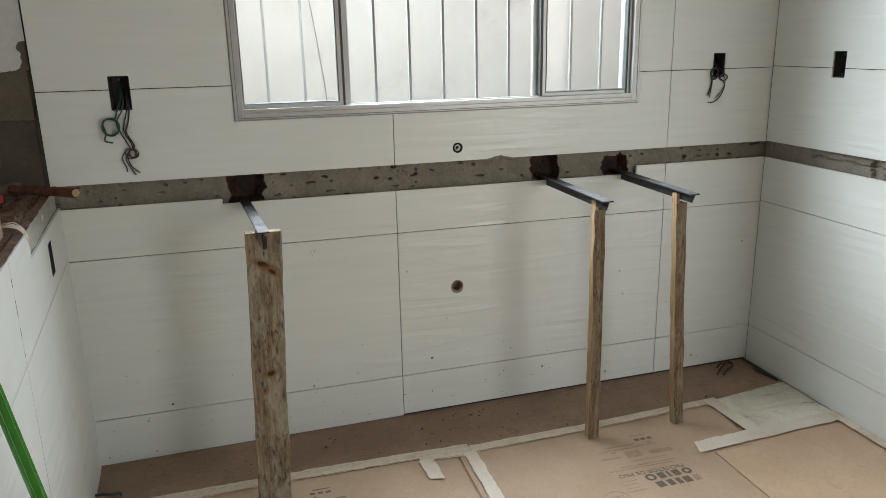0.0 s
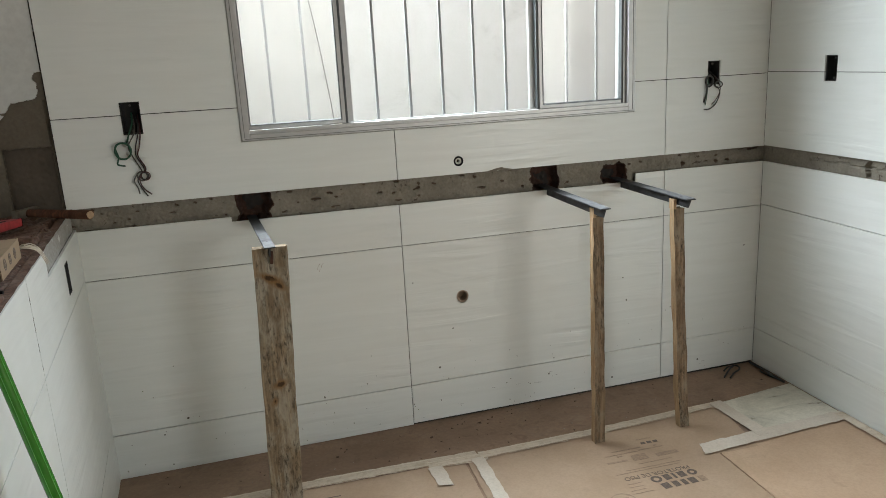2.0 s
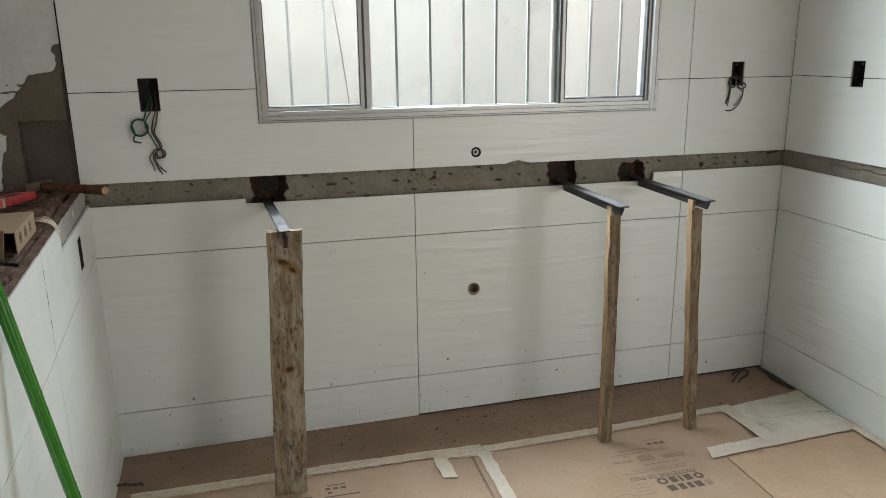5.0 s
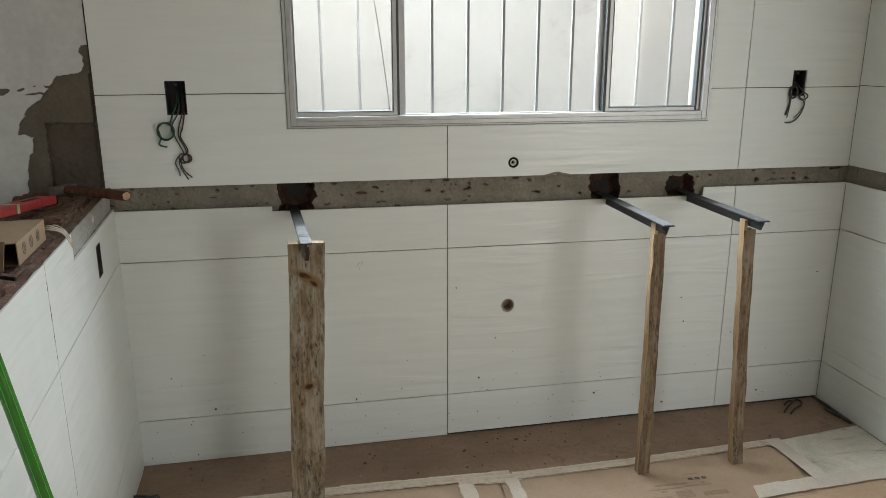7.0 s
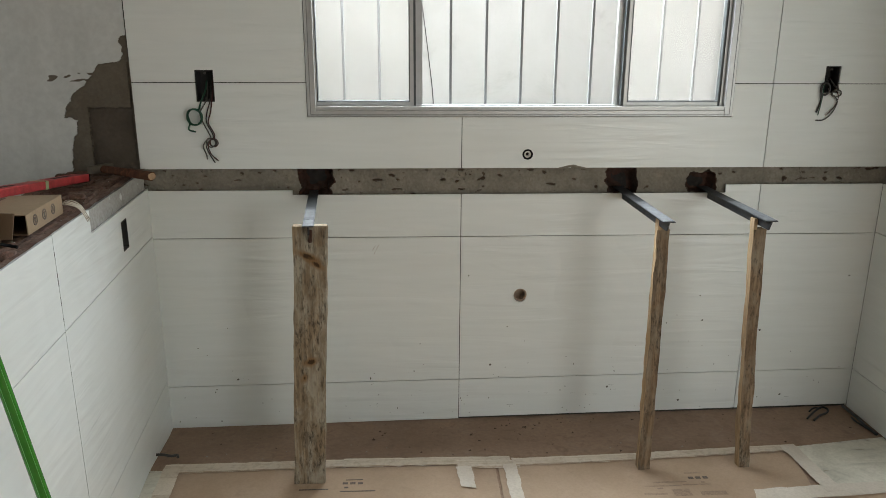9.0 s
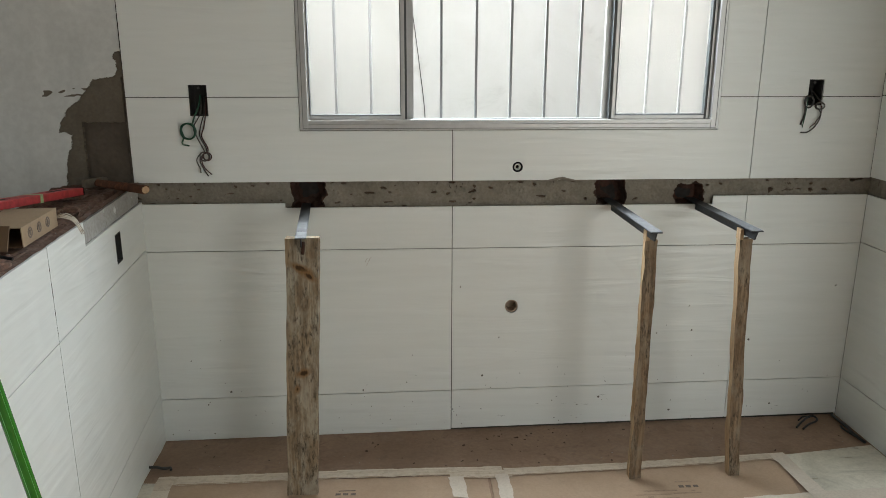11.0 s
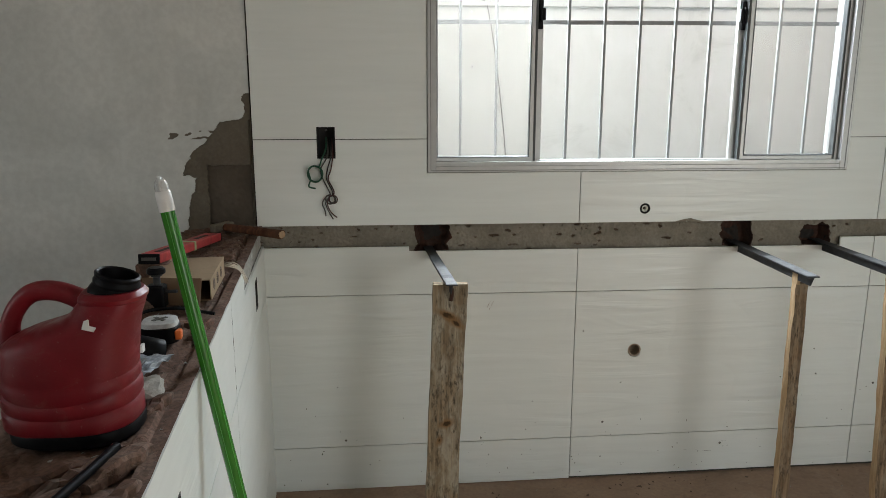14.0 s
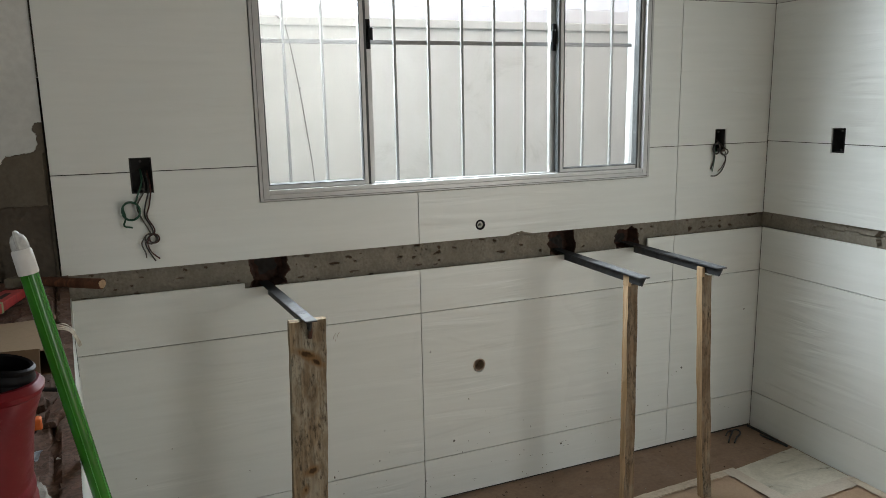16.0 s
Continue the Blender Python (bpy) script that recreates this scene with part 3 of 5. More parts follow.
def is_patch(a, b):
    reach = patch_edge(b + 0.008 * n3(a * 45, b * 20, 6)) + 0.010 * n3(a * 12, b * 30, 2) + 0.005 * n3(a * 50, b * 70, 4)
    return (TILE_END - a) < reach


def is_recess(a, b):
    return -0.612 + 0.004 * n3(b * 30, 1) < a < -0.458 + 0.003 * n3(b * 25, 7) and b < 1.240 + 0.005 * n3(a * 40, 3)


def patch_depth(a, b):
    rough = 0.0012 * n3(a * 60, b * 60, 1)
    if a > TILE_END - 0.004:
        return -0.022
    if a > TILE_END - 0.015 and b < 1.40:
        return -0.010 + rough * 3
    if is_recess(a, b):
        return -0.016 + rough * 2
    if is_patch(a, b):
        return -0.004 + rough * 1.5
    return 0.0003 * n3(a * 20, b * 20)


def patch_kind(a, b):
    # strip beside the tile: the gap's shade is painted in near black
    if a > TILE_END - 0.0052:
        return 3
    if is_recess(a, b):
        return 2
    if is_patch(a, b) or (1.332 < b < 1.362 and TILE_END - 0.30 < a < TILE_END - 0.12 and n3(a * 30, b * 70, 17) > 0.18):
        return 1
    return 0


bm = relief(*PATCHZONE, 0.0020, on_back, patch_depth, patch_kind)
part("plaster_patch", bm, [PLASTER, PATCH, RECESS, HOLE_SHADE], wall_back, "bare dark cement patch with a flaked plaster edge")


# flat dark strip laid on the wall in place of the gap's shade
part("edge_gap", boxes((TILE_END - 0.0045, TILE_END + 0.001, BED - 0.003, BED - 0.0005, 1.622, TOP)), GROUT, wall_back, "dark strip standing for the shaded gap beside the last tile")


# ---- tiles ----
def bed_and_tiles(wall, put, bed, tiles, local=False, grout=GROUT):
    for rect, cuts, rounds in bed:
        part("mortar_bed", panel(rect, cuts, put, 0.0006, 0.0042, rounds), grout, wall, "grout in the joints", local=local)
    for rect, cuts, rounds in tiles:
        a0, a1, b0, b1 = rect
        part("tile", panel((a0 + G, a1 - G, b0 + G, b1 - G), cuts, put, 0.0046, 0.012, rounds), TILE, wall, local=local)


WINCUT = (WIN[0] - 0.003, WIN[1] + 0.003, WIN[2] - 0.003, WIN[3] + 0.003)
C0, C1, C2, C3 = TILE_END, 0.733, 1.887, RIGHT + 0.003
low_cut = [(-1, 0.102, 0.938, 2), (0.102, 1.751, 0.920, 2), (1.751, 3, 0.952, 2)]
high_cut = [(1.145, 1.162, 0, 1.026), (-1, 3, 0, 1.0195)]
back_tiles = []
for a0, a1 in ((C0, C1), (C1, C2), (C2, C3)):
    left = -0.436 if a0 == C0 else a0
    back_tiles.append(((left, a1, 0.004 if a0 == C0 else 0.010, 0.175), [], []))
    back_tiles.append(((left, a1, 0.175, 0.755), [], [PIPE_LO] if a0 == C1 else []))
    back_tiles.append(((left, a1, 0.755, 0.956), low_cut, []))
    cuts = high_cut + [WINCUT] + ([SOCKET_L] if a0 == C0 else [SOCKET_R] if a0 == C2 else [])
    back_tiles.append(((a0, a1, 1.012, 1.330), cuts, [PIPE_HI] if a0 == C1 else []))
    back_tiles.append(((a0, a1, 1.330, 1.912), cuts[2:], []))
    back_tiles.append(((a0, a1, 1.912, 2.494), [WINCUT], []))
    back_tiles.append(((a0, a1, 2.494, TOP), [], []))
back_bed = [((TILE_END + 0.003, RIGHT, 0.0, TOP), [WINCUT, SOCKET_L, SOCKET_R, (-1, 0.103, 0.9375, 1.0205), (0.1, 1.752, 0.9195, 1.0205), (1.74, 3, 0.9515, 1.0205), (1.145, 1.162, 1, 1.027)], [PIPE_HI, PIPE_LO])]
bed_and_tiles(wall_back, on_back, back_bed, back_tiles)

side_cut = [(0.0, 3.0, 0.952, 1.022)]
side_tiles = []
for a0, a1 in ((1.16, 1.60), (1.60, FACE - 0.0025)):
    side_tiles += [((a0, a1, 0.002, 0.175), [], []), ((a0, a1, 0.175, 0.760), [], []), ((a0, a1, 0.760, 0.956), side_cut, []),
                   ((a0, a1, 1.018, 1.335), side_cut + [SOCKET_SIDE], []), ((a0, a1, 1.335, 1.912), [SOCKET_SIDE], []),
                   ((a0, a1, 1.912, 2.494), [], []), ((a0, a1, 2.494, TOP), [], [])]
bed_and_tiles(wall_right, on_right, [((1.16, FACE + 0.01, 0.0, TOP), [SOCKET_SIDE, (0, 3, 0.951, 1.023)], [])], side_tiles)


# ---- half wall with an open ledge, a few degrees out of square ----
HALF = Matrix.Translation((-0.425, 2.765, 0)) @ Matrix.Rotation(math.atan(0.085), 4, "Z")
half_wall = thing("half_wall", HALF, "half-height brick wall, tiled white, with a rough broken top", "half wall", kind="structure")
SLOT, SLOT2 = (0.312, 0.376, 0.812, 0.912), (1.632, 1.700, 0.824, 0.914)
DEPTH = 0.27
core = panel((0.0, 3.05, -0.06, 1.008), [SLOT, SLOT2], on_left, -0.06, 0.0)
box(core, -DEPTH, -0.0725, -3.05, 0.0, -0.06, 1.008)
part("core", core, PLASTER, half_wall, "grey plastered masonry core", local=True)


def ledge_top(a, b):
    """Height of the broken brick top over (along, across)."""
    z = 0.010 + 0.005 * n3(a * 4, b * 12, 4) + 0.0035 * n3(a * 14, b * 26, 1) + 0.0018 * n3(a * 60, b * 70, 2)
    z += 0.009 * (abs(((a * 0.92 + b * 0.25) * 26) % 2 - 1) - 0.5) * max(0.0, 0.35 + n3(a * 2.2, b * 3, 8))
    gap = n3(a * 11, b * 16, 21)
    z -= 0.018 * max(0.0, gap - 0.12) * 2.5
    z += 0.010 * max(0.0, n3(a * 7, b * 11, 31)) + 0.004 * (n3(a * 2.2, b * 34, 14) > 0.1)
    if abs(b + 0.036 + 0.006 * n3(a * 5, 2, 2)) < 0.004 and n3(a * 4, 8, 1) > -0.25:
        z -= 0.014
    if b > -0.030:
        z = 0.014 + 0.003 * n3(a * 16, b * 30, 7)
    if b < -DEPTH + 0.03:
        z += 0.008 * n3(a * 14, 3, 3) - 0.004
    return max(0.001, z)


bm = relief(0.0, 3.05, -DEPTH, -0.0008, 0.006, lambda a, b, d: Vector((b, -a, 1.008 + d)), ledge_top, lambda a, b: 0)
part("brick_top", bm, [RUBBLE], half_wall, "broken terracotta brick and mortar rubble", smooth=True, local=True)
half_tiles = [((-0.006, 0.945, -0.05, 0.175), [], []), ((0.945, 2.10, -0.05, 0.175), [], []), ((2.10, 3.05, -0.05, 0.175), [], []),
              ((-0.006, 0.945, 0.175, 0.765), [], []), ((0.945, 2.10, 0.175, 0.765), [], []), ((2.10, 3.05, 0.175, 0.765), [], []),
              ((-0.006, 0.945, 0.765, 1.0195), [(-1, 0.66, 0.947, 2), SLOT], []), ((0.945, 2.10, 0.765, 1.0195), [SLOT2], []), ((2.10, 3.05, 0.765, 1.0195), [], [])]
CHIPS = ((0.9442, 0.9457, 0.955, 0.975), (0.9438, 0.9462, 0.885, 0.925), (0.9442, 0.9456, 0.835, 0.858), (0.9442, 0.9456, 0.790, 0.801))
bed_and_tiles(half_wall, on_left, [((0.002, 3.05, -0.05, 1.006), [(-1, 0.66, 0.946, 2), SLOT, SLOT2], [])], half_tiles, local=True, grout=PALE_GROUT)
for spot in CHIPS:
    part("chipped_joint", panel(spot, [], on_left, 0.0118, 0.0124), GROUT, half_wall, "dark chipped joint between two tiles", local=True)
bm = relief(0.003, 0.655, 0.945, 1.010, 0.006, on_left, lambda a, b: 0.002 + 0.003 * n3(a * 18, b * 30, 2) + 0.0015 * n3(a * 80, b * 80), lambda a, b: 0)
part("mortar_edge", bm, [MORTAR], half_wall, "pale grey mortar left bare along the edge", smooth=True, local=True)


# ---- electrical boxes and their wires ----
def switch_box(rect, put, label):
    a0, a1, b0, b1 = rect
    t = 0.004
    at = put((a0 + a1) / 2, b0, 0.0)
    ob = thing("electrical_box", at, label, "electrical box", "wall boxes")
    bm = panel((a0 + 0.0008, a1 - 0.0008, b0 + 0.0008, b1 - 0.0008), [(a0 + t, a1 - t, b0 + t, b1 - t)], put, -0.048, 0.006)
    back = panel((a0 + 0.001, a1 - 0.001, b0 + 0.001, b1 - 0.001), [], put, -0.052, -0.0485)
    part("shell", bm, BOXBLACK, ob)
    part("back_plate", back, BOXBLACK, ob)
    for b in (b0 + 0.012, b1 - 0.012):
        lug = bmesh.new()
        lathe(lug, ((0.0042, 0), (0.0042, 0.006), (0.002, 0.006), (0.002, 0.001)), Matrix.Translation(put((a0 + a1) / 2, b, -0.006)) @ Matrix.Rotation(radians(90), 4, "X"), 10)
        part("screw_lug", lug, GREYWIRE, ob)
    return ob


def coil(ca, cb, r, turns, put, d, start=90, squash=1.0, wob=0.08):
    n = int(turns * 8)
    return [put(ca + r * (1 + wob * n3(k, ca * 9)) * math.cos(radians(start) + math.tau * k / 8), cb + squash * r * math.sin(radians(start) + math.tau * k / 8), d + 0.0007 * k) for k in range(n + 1)]


box_l = switch_box(SOCKET_L, on_back, "open black wall box with loose green and dark wires")
bm = tube(bmesh.new(), [on_back(-0.192, 1.335, -0.035), on_back(-0.190, 1.30, 0.004), on_back(-0.204, 1.262, 0.022)] + coil(-0.229, 1.210, 0.026, 3.3, on_back, 0.018, 60, 1.1, 0.22) +
          [on_back(-0.246, 1.19, 0.03), on_back(-0.252, 1.166, 0.03), on_back(-0.228, 1.158, 0.03)], 0.0030, 5)
part("green_wire", bm, GREENWIRE, box_l, "coiled green wire", True)
for name, mat, dx in (("dark_wire", DARKWIRE, 0.0), ("grey_wire", GREYWIRE, -0.012), ("red_wire", REDWIRE, 0.006)):
    bm = tube(bmesh.new(), [on_back(-0.178 + dx, 1.33, -0.035), on_back(-0.172 + dx, 1.275, 0.010), on_back(-0.186 + dx * 2, 1.225, 0.02), on_back(-0.190 + dx, 1.190, 0.02), on_back(-0.172 + dx, 1.150, 0.02)] +
              coil(-0.172 + dx * 0.6, 1.118, 0.013 + abs(dx) * 0.3, 1.2, on_back, 0.02, 90) + [on_back(-0.195 + dx, 1.105, 0.026), on_back(-0.186 + dx, 1.075, 0.024), on_back(-0.170 + dx * 2.2, 1.045 + abs(dx), 0.022)], 0.0024, 5, 6)
    part(name, bm, mat, box_l, "", True)

box_r = switch_box(SOCKET_R, on_back, "open black wall box with short looped wires")
bm = tube(bmesh.new(), [on_back(2.105, 1.36, -0.03), on_back(2.095, 1.335, 0.01)] + coil(2.082, 1.312, 0.017, 1.4, on_back, 0.018, 60, 1.3) + [on_back(2.072, 1.27, 0.02), on_back(2.062, 1.225, 0.016)], 0.0034, 5, 6)
part("dark_wire", bm, DARKWIRE, box_r, "", True)
bm = tube(bmesh.new(), [on_back(2.100, 1.355, -0.03), on_back(2.080, 1.32, 0.014), on_back(2.074, 1.27, 0.022), on_back(2.070, 1.215, 0.016)], 0.002, 5, 6)
part("green_wire", bm, GREENWIRE, box_r, "", True)
bm = tube(bmesh.new(), [on_back(2.118, 1.35, -0.03), on_back(2.125, 1.32, 0.012)] + coil(2.128, 1.296, 0.018, 1.5, on_back, 0.016, 70, 0.7) + [on_back(2.134, 1.262, 0.022), on_back(2.118, 1.222, 0.022), on_back(2.092, 1.198, 0.018), on_back(2.066, 1.196, 0.012)], 0.0026, 5, 6)
part("grey_wire", bm, GREYWIRE, box_r, "", True)
bm = tube(bmesh.new(), [on_back(2.122, 1.35, -0.03), on_back(2.134, 1.30, 0.014), on_back(2.136, 1.27, 0.02), on_back(2.118, 1.235, 0.02), on_back(2.098, 1.215, 0.018)], 0.0017, 5, 6)
part("red_wire", bm, REDWIRE, box_r, "", True)

box_s = switch_box(SOCKET_SIDE, on_right, "open black wall box, empty, in the side wall")
bm = tube(bmesh.new(), [on_right(2.40, 1.385, -0.03), on_right(2.385, 1.36, -0.012), on_right(2.384, 1.33, -0.008), on_right(2.396, 1.318, -0.02)], 0.004, 5, 6)
part("conduit_end", bm, GREYWIRE, box_s, "", True)
for rect in (SLOT, SLOT2):
    a0, a1, b0, b1 = rect
    ob = new("electrical_box")
    ob.matrix_basis = HALF @ Matrix.Translation((-0.012, -(a0 + a1) / 2, b0))
    tagged(ob, "open dark wall box in the tiled half wall", "electrical box", "wall boxes")
    inv = Matrix.Translation((-0.012, -(a0 + a1) / 2, b0)).inverted()
    bm = panel((a0 + 0.0008, a1 - 0.0008, b0 + 0.0008, b1 - 0.0008), [(a0 + 0.004, a1 - 0.004, b0 + 0.004, b1 - 0.004)], on_left, -0.048, 0.0126)
    bm.transform(inv)
    part("shell", bm, BOXBLACK, ob, local=True)
    bm = panel((a0 + 0.001, a1 - 0.001, b0 + 0.001, b1 - 0.001), [], on_left, -0.052, -0.0485)
    bm.transform(inv)
    # the first box's plate is near black to stand for shade inside it
    part("back_plate", bm, GREYWIRE if rect is SLOT2 else HOLE_SHADE, ob, local=True)

# ---- pipe stubs in the wall ----
TO_ROOM = Matrix.Rotation(radians(90), 4, "X")
a, b, r = PIPE_HI
stub = thing("water_outlet", (a, FACE, b), "capless black-rimmed water outlet with a white insert", "pipe outlet")
part("collar", lathe(bmesh.new(), ((r * 0.98, -0.05), (r * 0.98, 0.001), (r * 0.66, 0.001), (r * 0.64, -0.05)), Matrix.Translation((a, FACE, b)) @ TO_ROOM, 32, True), BLACK, stub, "", True)
part("insert", lathe(bmesh.new(), ((r * 0.63, -0.045), (r * 0.63, -0.004), (r * 0.36, -0.003), (r * 0.34, -0.045)), Matrix.Translation((a, FACE, b)) @ TO_ROOM, 28, True), PVC_WHITE, stub, "white threaded insert", True)
part("bore", lathe(bmesh.new(), ((r * 0.33, -0.045), (r * 0.33, -0.02)), Matrix.Translation((a, FACE, b)) @ TO_ROOM, 20), HOLE_SHADE, stub)
a, b, r = PIPE_LO
stub = thing("waste_pipe", (a, FACE, b), "open brown plastic waste pipe flush with the tile", "pipe outlet")
part("pipe_wall", lathe(bmesh.new(), ((r * 0.97, -0.065), (r * 0.97, 0.0005), (r * 0.80, 0.0), (r * 0.78, -0.065)), Matrix.Translation((a, FACE, b)) @ TO_ROOM, 32, True), PVC, stub, "", True)
part("bore", lathe(bmesh.new(), ((r * 0.77, -0.065), (r * 0.77, -0.045)), Matrix.Translation((a, FACE, b)) @ TO_ROOM, 24), PVC, stub)

# ---- window ----
window = thing("window_1", (0.956, FACE, WIN[2]), "aluminium sliding window, its two middle leaves slid open", "window", kind="structure")
x0, x1, z0, z1 = WIN
YF = FACE - 0.007
t = 0.030
for nm, bb in (("jamb", (x0, x0 + t, YF, 2.86, z0, z1)), ("jamb", (x1 - t, x1, YF, 2.86, z0, z1)), ("head", (x0 + t, x1 - t, YF, 2.86, z1 - t, z1)), ("sill", (x0 + t, x1 - t, YF, 2.86, z0, z0 + 0.022))):
    part(nm, boxes(bb, bevel=0.0015), ALU, window, "brushed aluminium frame")
# thin dark strips stand for the shadow lines in the frame
for dx, s in ((x0, 1), (x1, -1)):
    part("trim_line", boxes((min(dx + s * 0.010, dx + s * 0.012), max(dx + s * 0.010, dx + s * 0.012), YF - 0.0012, YF + 0.004, z0 + 0.01, z1 - 0.01)), GROOVE_SHADE, window)
part("trim_line", boxes((x0 + 0.01, x1 - 0.01, YF - 0.0012, YF + 0.004, z0 + 0.005, z0 + 0.0075)), GROOVE_SHADE, window)
part("track", boxes((x0 + t, x1 - t, YF + 0.003, 2.855, z0 + 0.0225, z0 + 0.036), (x0 + t, x1 - t, 2.79, 2.796, z0 + 0.036, z0 + 0.040)), ALU, window, "aluminium sliding track")


def leaf(a0, a1, y, stile_l, stile_r, name):
    b0, b1 = z0 + 0.0365, z1 - 0.031
    sash = part(name, boxes((a0, a0 + stile_l, y - 0.010, y + 0.010, b0, b1), (a1 - stile_r, a1, y - 0.010, y + 0.010, b0, b1),
                            (a0 + stile_l, a1 - stile_r, y - 0.009, y + 0.009, b0, b0 + 0.014), (a0 + stile_l, a1 - stile_r, y - 0.009, y + 0.009, b1 - 0.03, b1), bevel=0.001), ALU, window, "aluminium leaf")
    glass = part("pane", boxes((a0 + stile_l - 0.002, a1 - stile_r + 0.002, y - 0.002, y + 0.002, b0 + 0.012, b1 - 0.028)), GLASS, sash, "clear glass with a pale veil added for glare")
    glass.visible_shadow = False
    part("gasket", boxes((a0 + stile_l, a0 + stile_l + 0.003, y - 0.011, y + 0.008, b0 + 0.014, b1 - 0.03), (a1 - stile_r - 0.003, a1 - stile_r, y - 0.011, y + 0.008, b0 + 0.014, b1 - 0.03),
                         (a0 + stile_l + 0.003, a1 - stile_r - 0.003, y - 0.011, y + 0.008, b0 + 0.014, b0 + 0.0165)), ALU_DARK, sash, "thin dark rubber gasket")
    return sash


leaf(x0 + t, 0.556, 2.792, 0.004, 0.014, "fixed_leaf")
leaf(1.332, x1 - t, 2.792, 0.014, 0.012, "fixed_leaf")
slid_l = leaf(x0 + t - 0.018, 0.589, 2.822, 0.02, 0.032, "sliding_leaf")
slid_r = leaf(1.303, x1 - t + 0.016, 2.822, 0.032, 0.02, "sliding_leaf")
for cx, sash, s in ((0.577, slid_l, 1), (1.317, slid_r, -1)):
    catch = part("catch", boxes((cx - 0.009, cx + 0.009, 2.800, 2.811, 1.712, 1.812), bevel=0.003), BLACK, sash, "black catch")
    catch2 = boxes((cx - 0.004, cx + 0.004, 2.790, 2.80, 1.735, 1.790), bevel=0.002)
    box(catch2, *(sorted((cx + s * 0.004, cx + s * 0.016))), 2.793, 2.808, 1.742, 1.784, bevel=0.002)
    part("catch", catch2, BLACK, sash, "black catch lever")
# dark strips put where the gaps beside the leaves lie in shade
for sx in (0.5565, 1.3225, 1.690):
    part("seal", boxes((sx, sx + 0.0075, 2.781, 2.806, z0 + 0.037, z1 - 0.032)), ALU_DARK, window, "dark strip standing for the black gap beside a leaf")
part("paint_speck", lathe(bmesh.new(), ((0.003, 0), (0.002, 0.001)), Matrix.Translation((0.332, 2.7895, 1.582)) @ Matrix.Rotation(radians(90), 4, "X"), 8), ALU_DARK, window, "tiny dark speck on the glass")
grille = thing("window_grille", (0.956, 2.845, z0), "pale grey steel security grille outside the window", "window grille")
for k in range(11):
    cx = 0.298 + k * 0.1325
    part("upright_bar", boxes((cx - 0.0048, cx + 0.0048, 2.867, 2.878, z0 - 0.0, z1 + 0.01), bevel=0.0015), BARPAINT, grille)
for cz in (1.742, 2.12):
    part("cross_bar", boxes((x0, x1, 2.8795, 2.886, cz - 0.0075, cz + 0.0075), bevel=0.001), BARPAINT, grille)

# ---- outside ----
solid("ground", boxes((-70, 70, -70, 90, -0.25, -0.15)), OUTDOOR, "bare concrete ground around the house", "ground", "structure")
YARD = 4.30
yard_wall = thing("boundary_wall", (1.0, YARD, -0.15), "cream rendered boundary wall with a pale coping", "wall", kind="structure")
part("stucco_face", boxes((-3.0, 6.0, YARD, YARD + 0.15, -0.15, 1.938)), STUCCO, yard_wall)
part("coping", boxes((-3.0, 6.0, YARD - 0.012, YARD + 0.17, 1.938, 1.985), bevel=0.006), STUCCO, yard_wall, "pale projecting coping")
roof = bmesh.new()
cols = 160
va = [(roof.verts.new((-3 + 9 * i / cols, 4.75, 2.125 + 0.006 * math.cos(i * 1.57))), roof.verts.new((-3 + 9 * i / cols, 8.2, 2.75 + 0.006 * math.cos(i * 1.57)))) for i in range(cols + 1)]
for p, q in zip(va, va[1:]):
    roof.faces.new((p[0], q[0], q[1], p[1]))
roof_ob = solid("neighbour_roof", roof, ROOFWHITE, "white corrugated roof behind the boundary wall", "roof", "structure")
mod = roof_ob.modifiers.new("thickness", "SOLIDIFY")
mod.thickness = 0.01
solid("roof_gutter", boxes((-3.0, 6.0, 4.68, 4.742, 1.99, 2.112), bevel=0.006), ROOFWHITE, "white gutter board under the neighbouring roof", "gutter", "structure")
solid("outdoor_cable", tube(bmesh.new(), [(0.53, YARD - 0.004, 1.989), (0.545, YARD - 0.016, 1.97), (0.575, YARD - 0.006, 1.94), (0.62, YARD - 0.005, 1.7), (0.66, YARD - 0.005, 1.4), (0.69, YARD - 0.005, 1.1), (0.70, YARD - 0.005, 0.6), (0.70, YARD - 0.006, -0.15)], 0.0024, 6, 6), GREYWIRE,
      "thin grey cable running down the boundary wall", "cable", smooth=True)
solid("neighbour_house", boxes((-3.0, 6.0, 8.2, 8.5, -0.15, 2.73), (-3, 6, 4.765, 4.95, -0.15, 2.105)), STUCCO, "pale rendered house wall under the roof", "house", "structure")


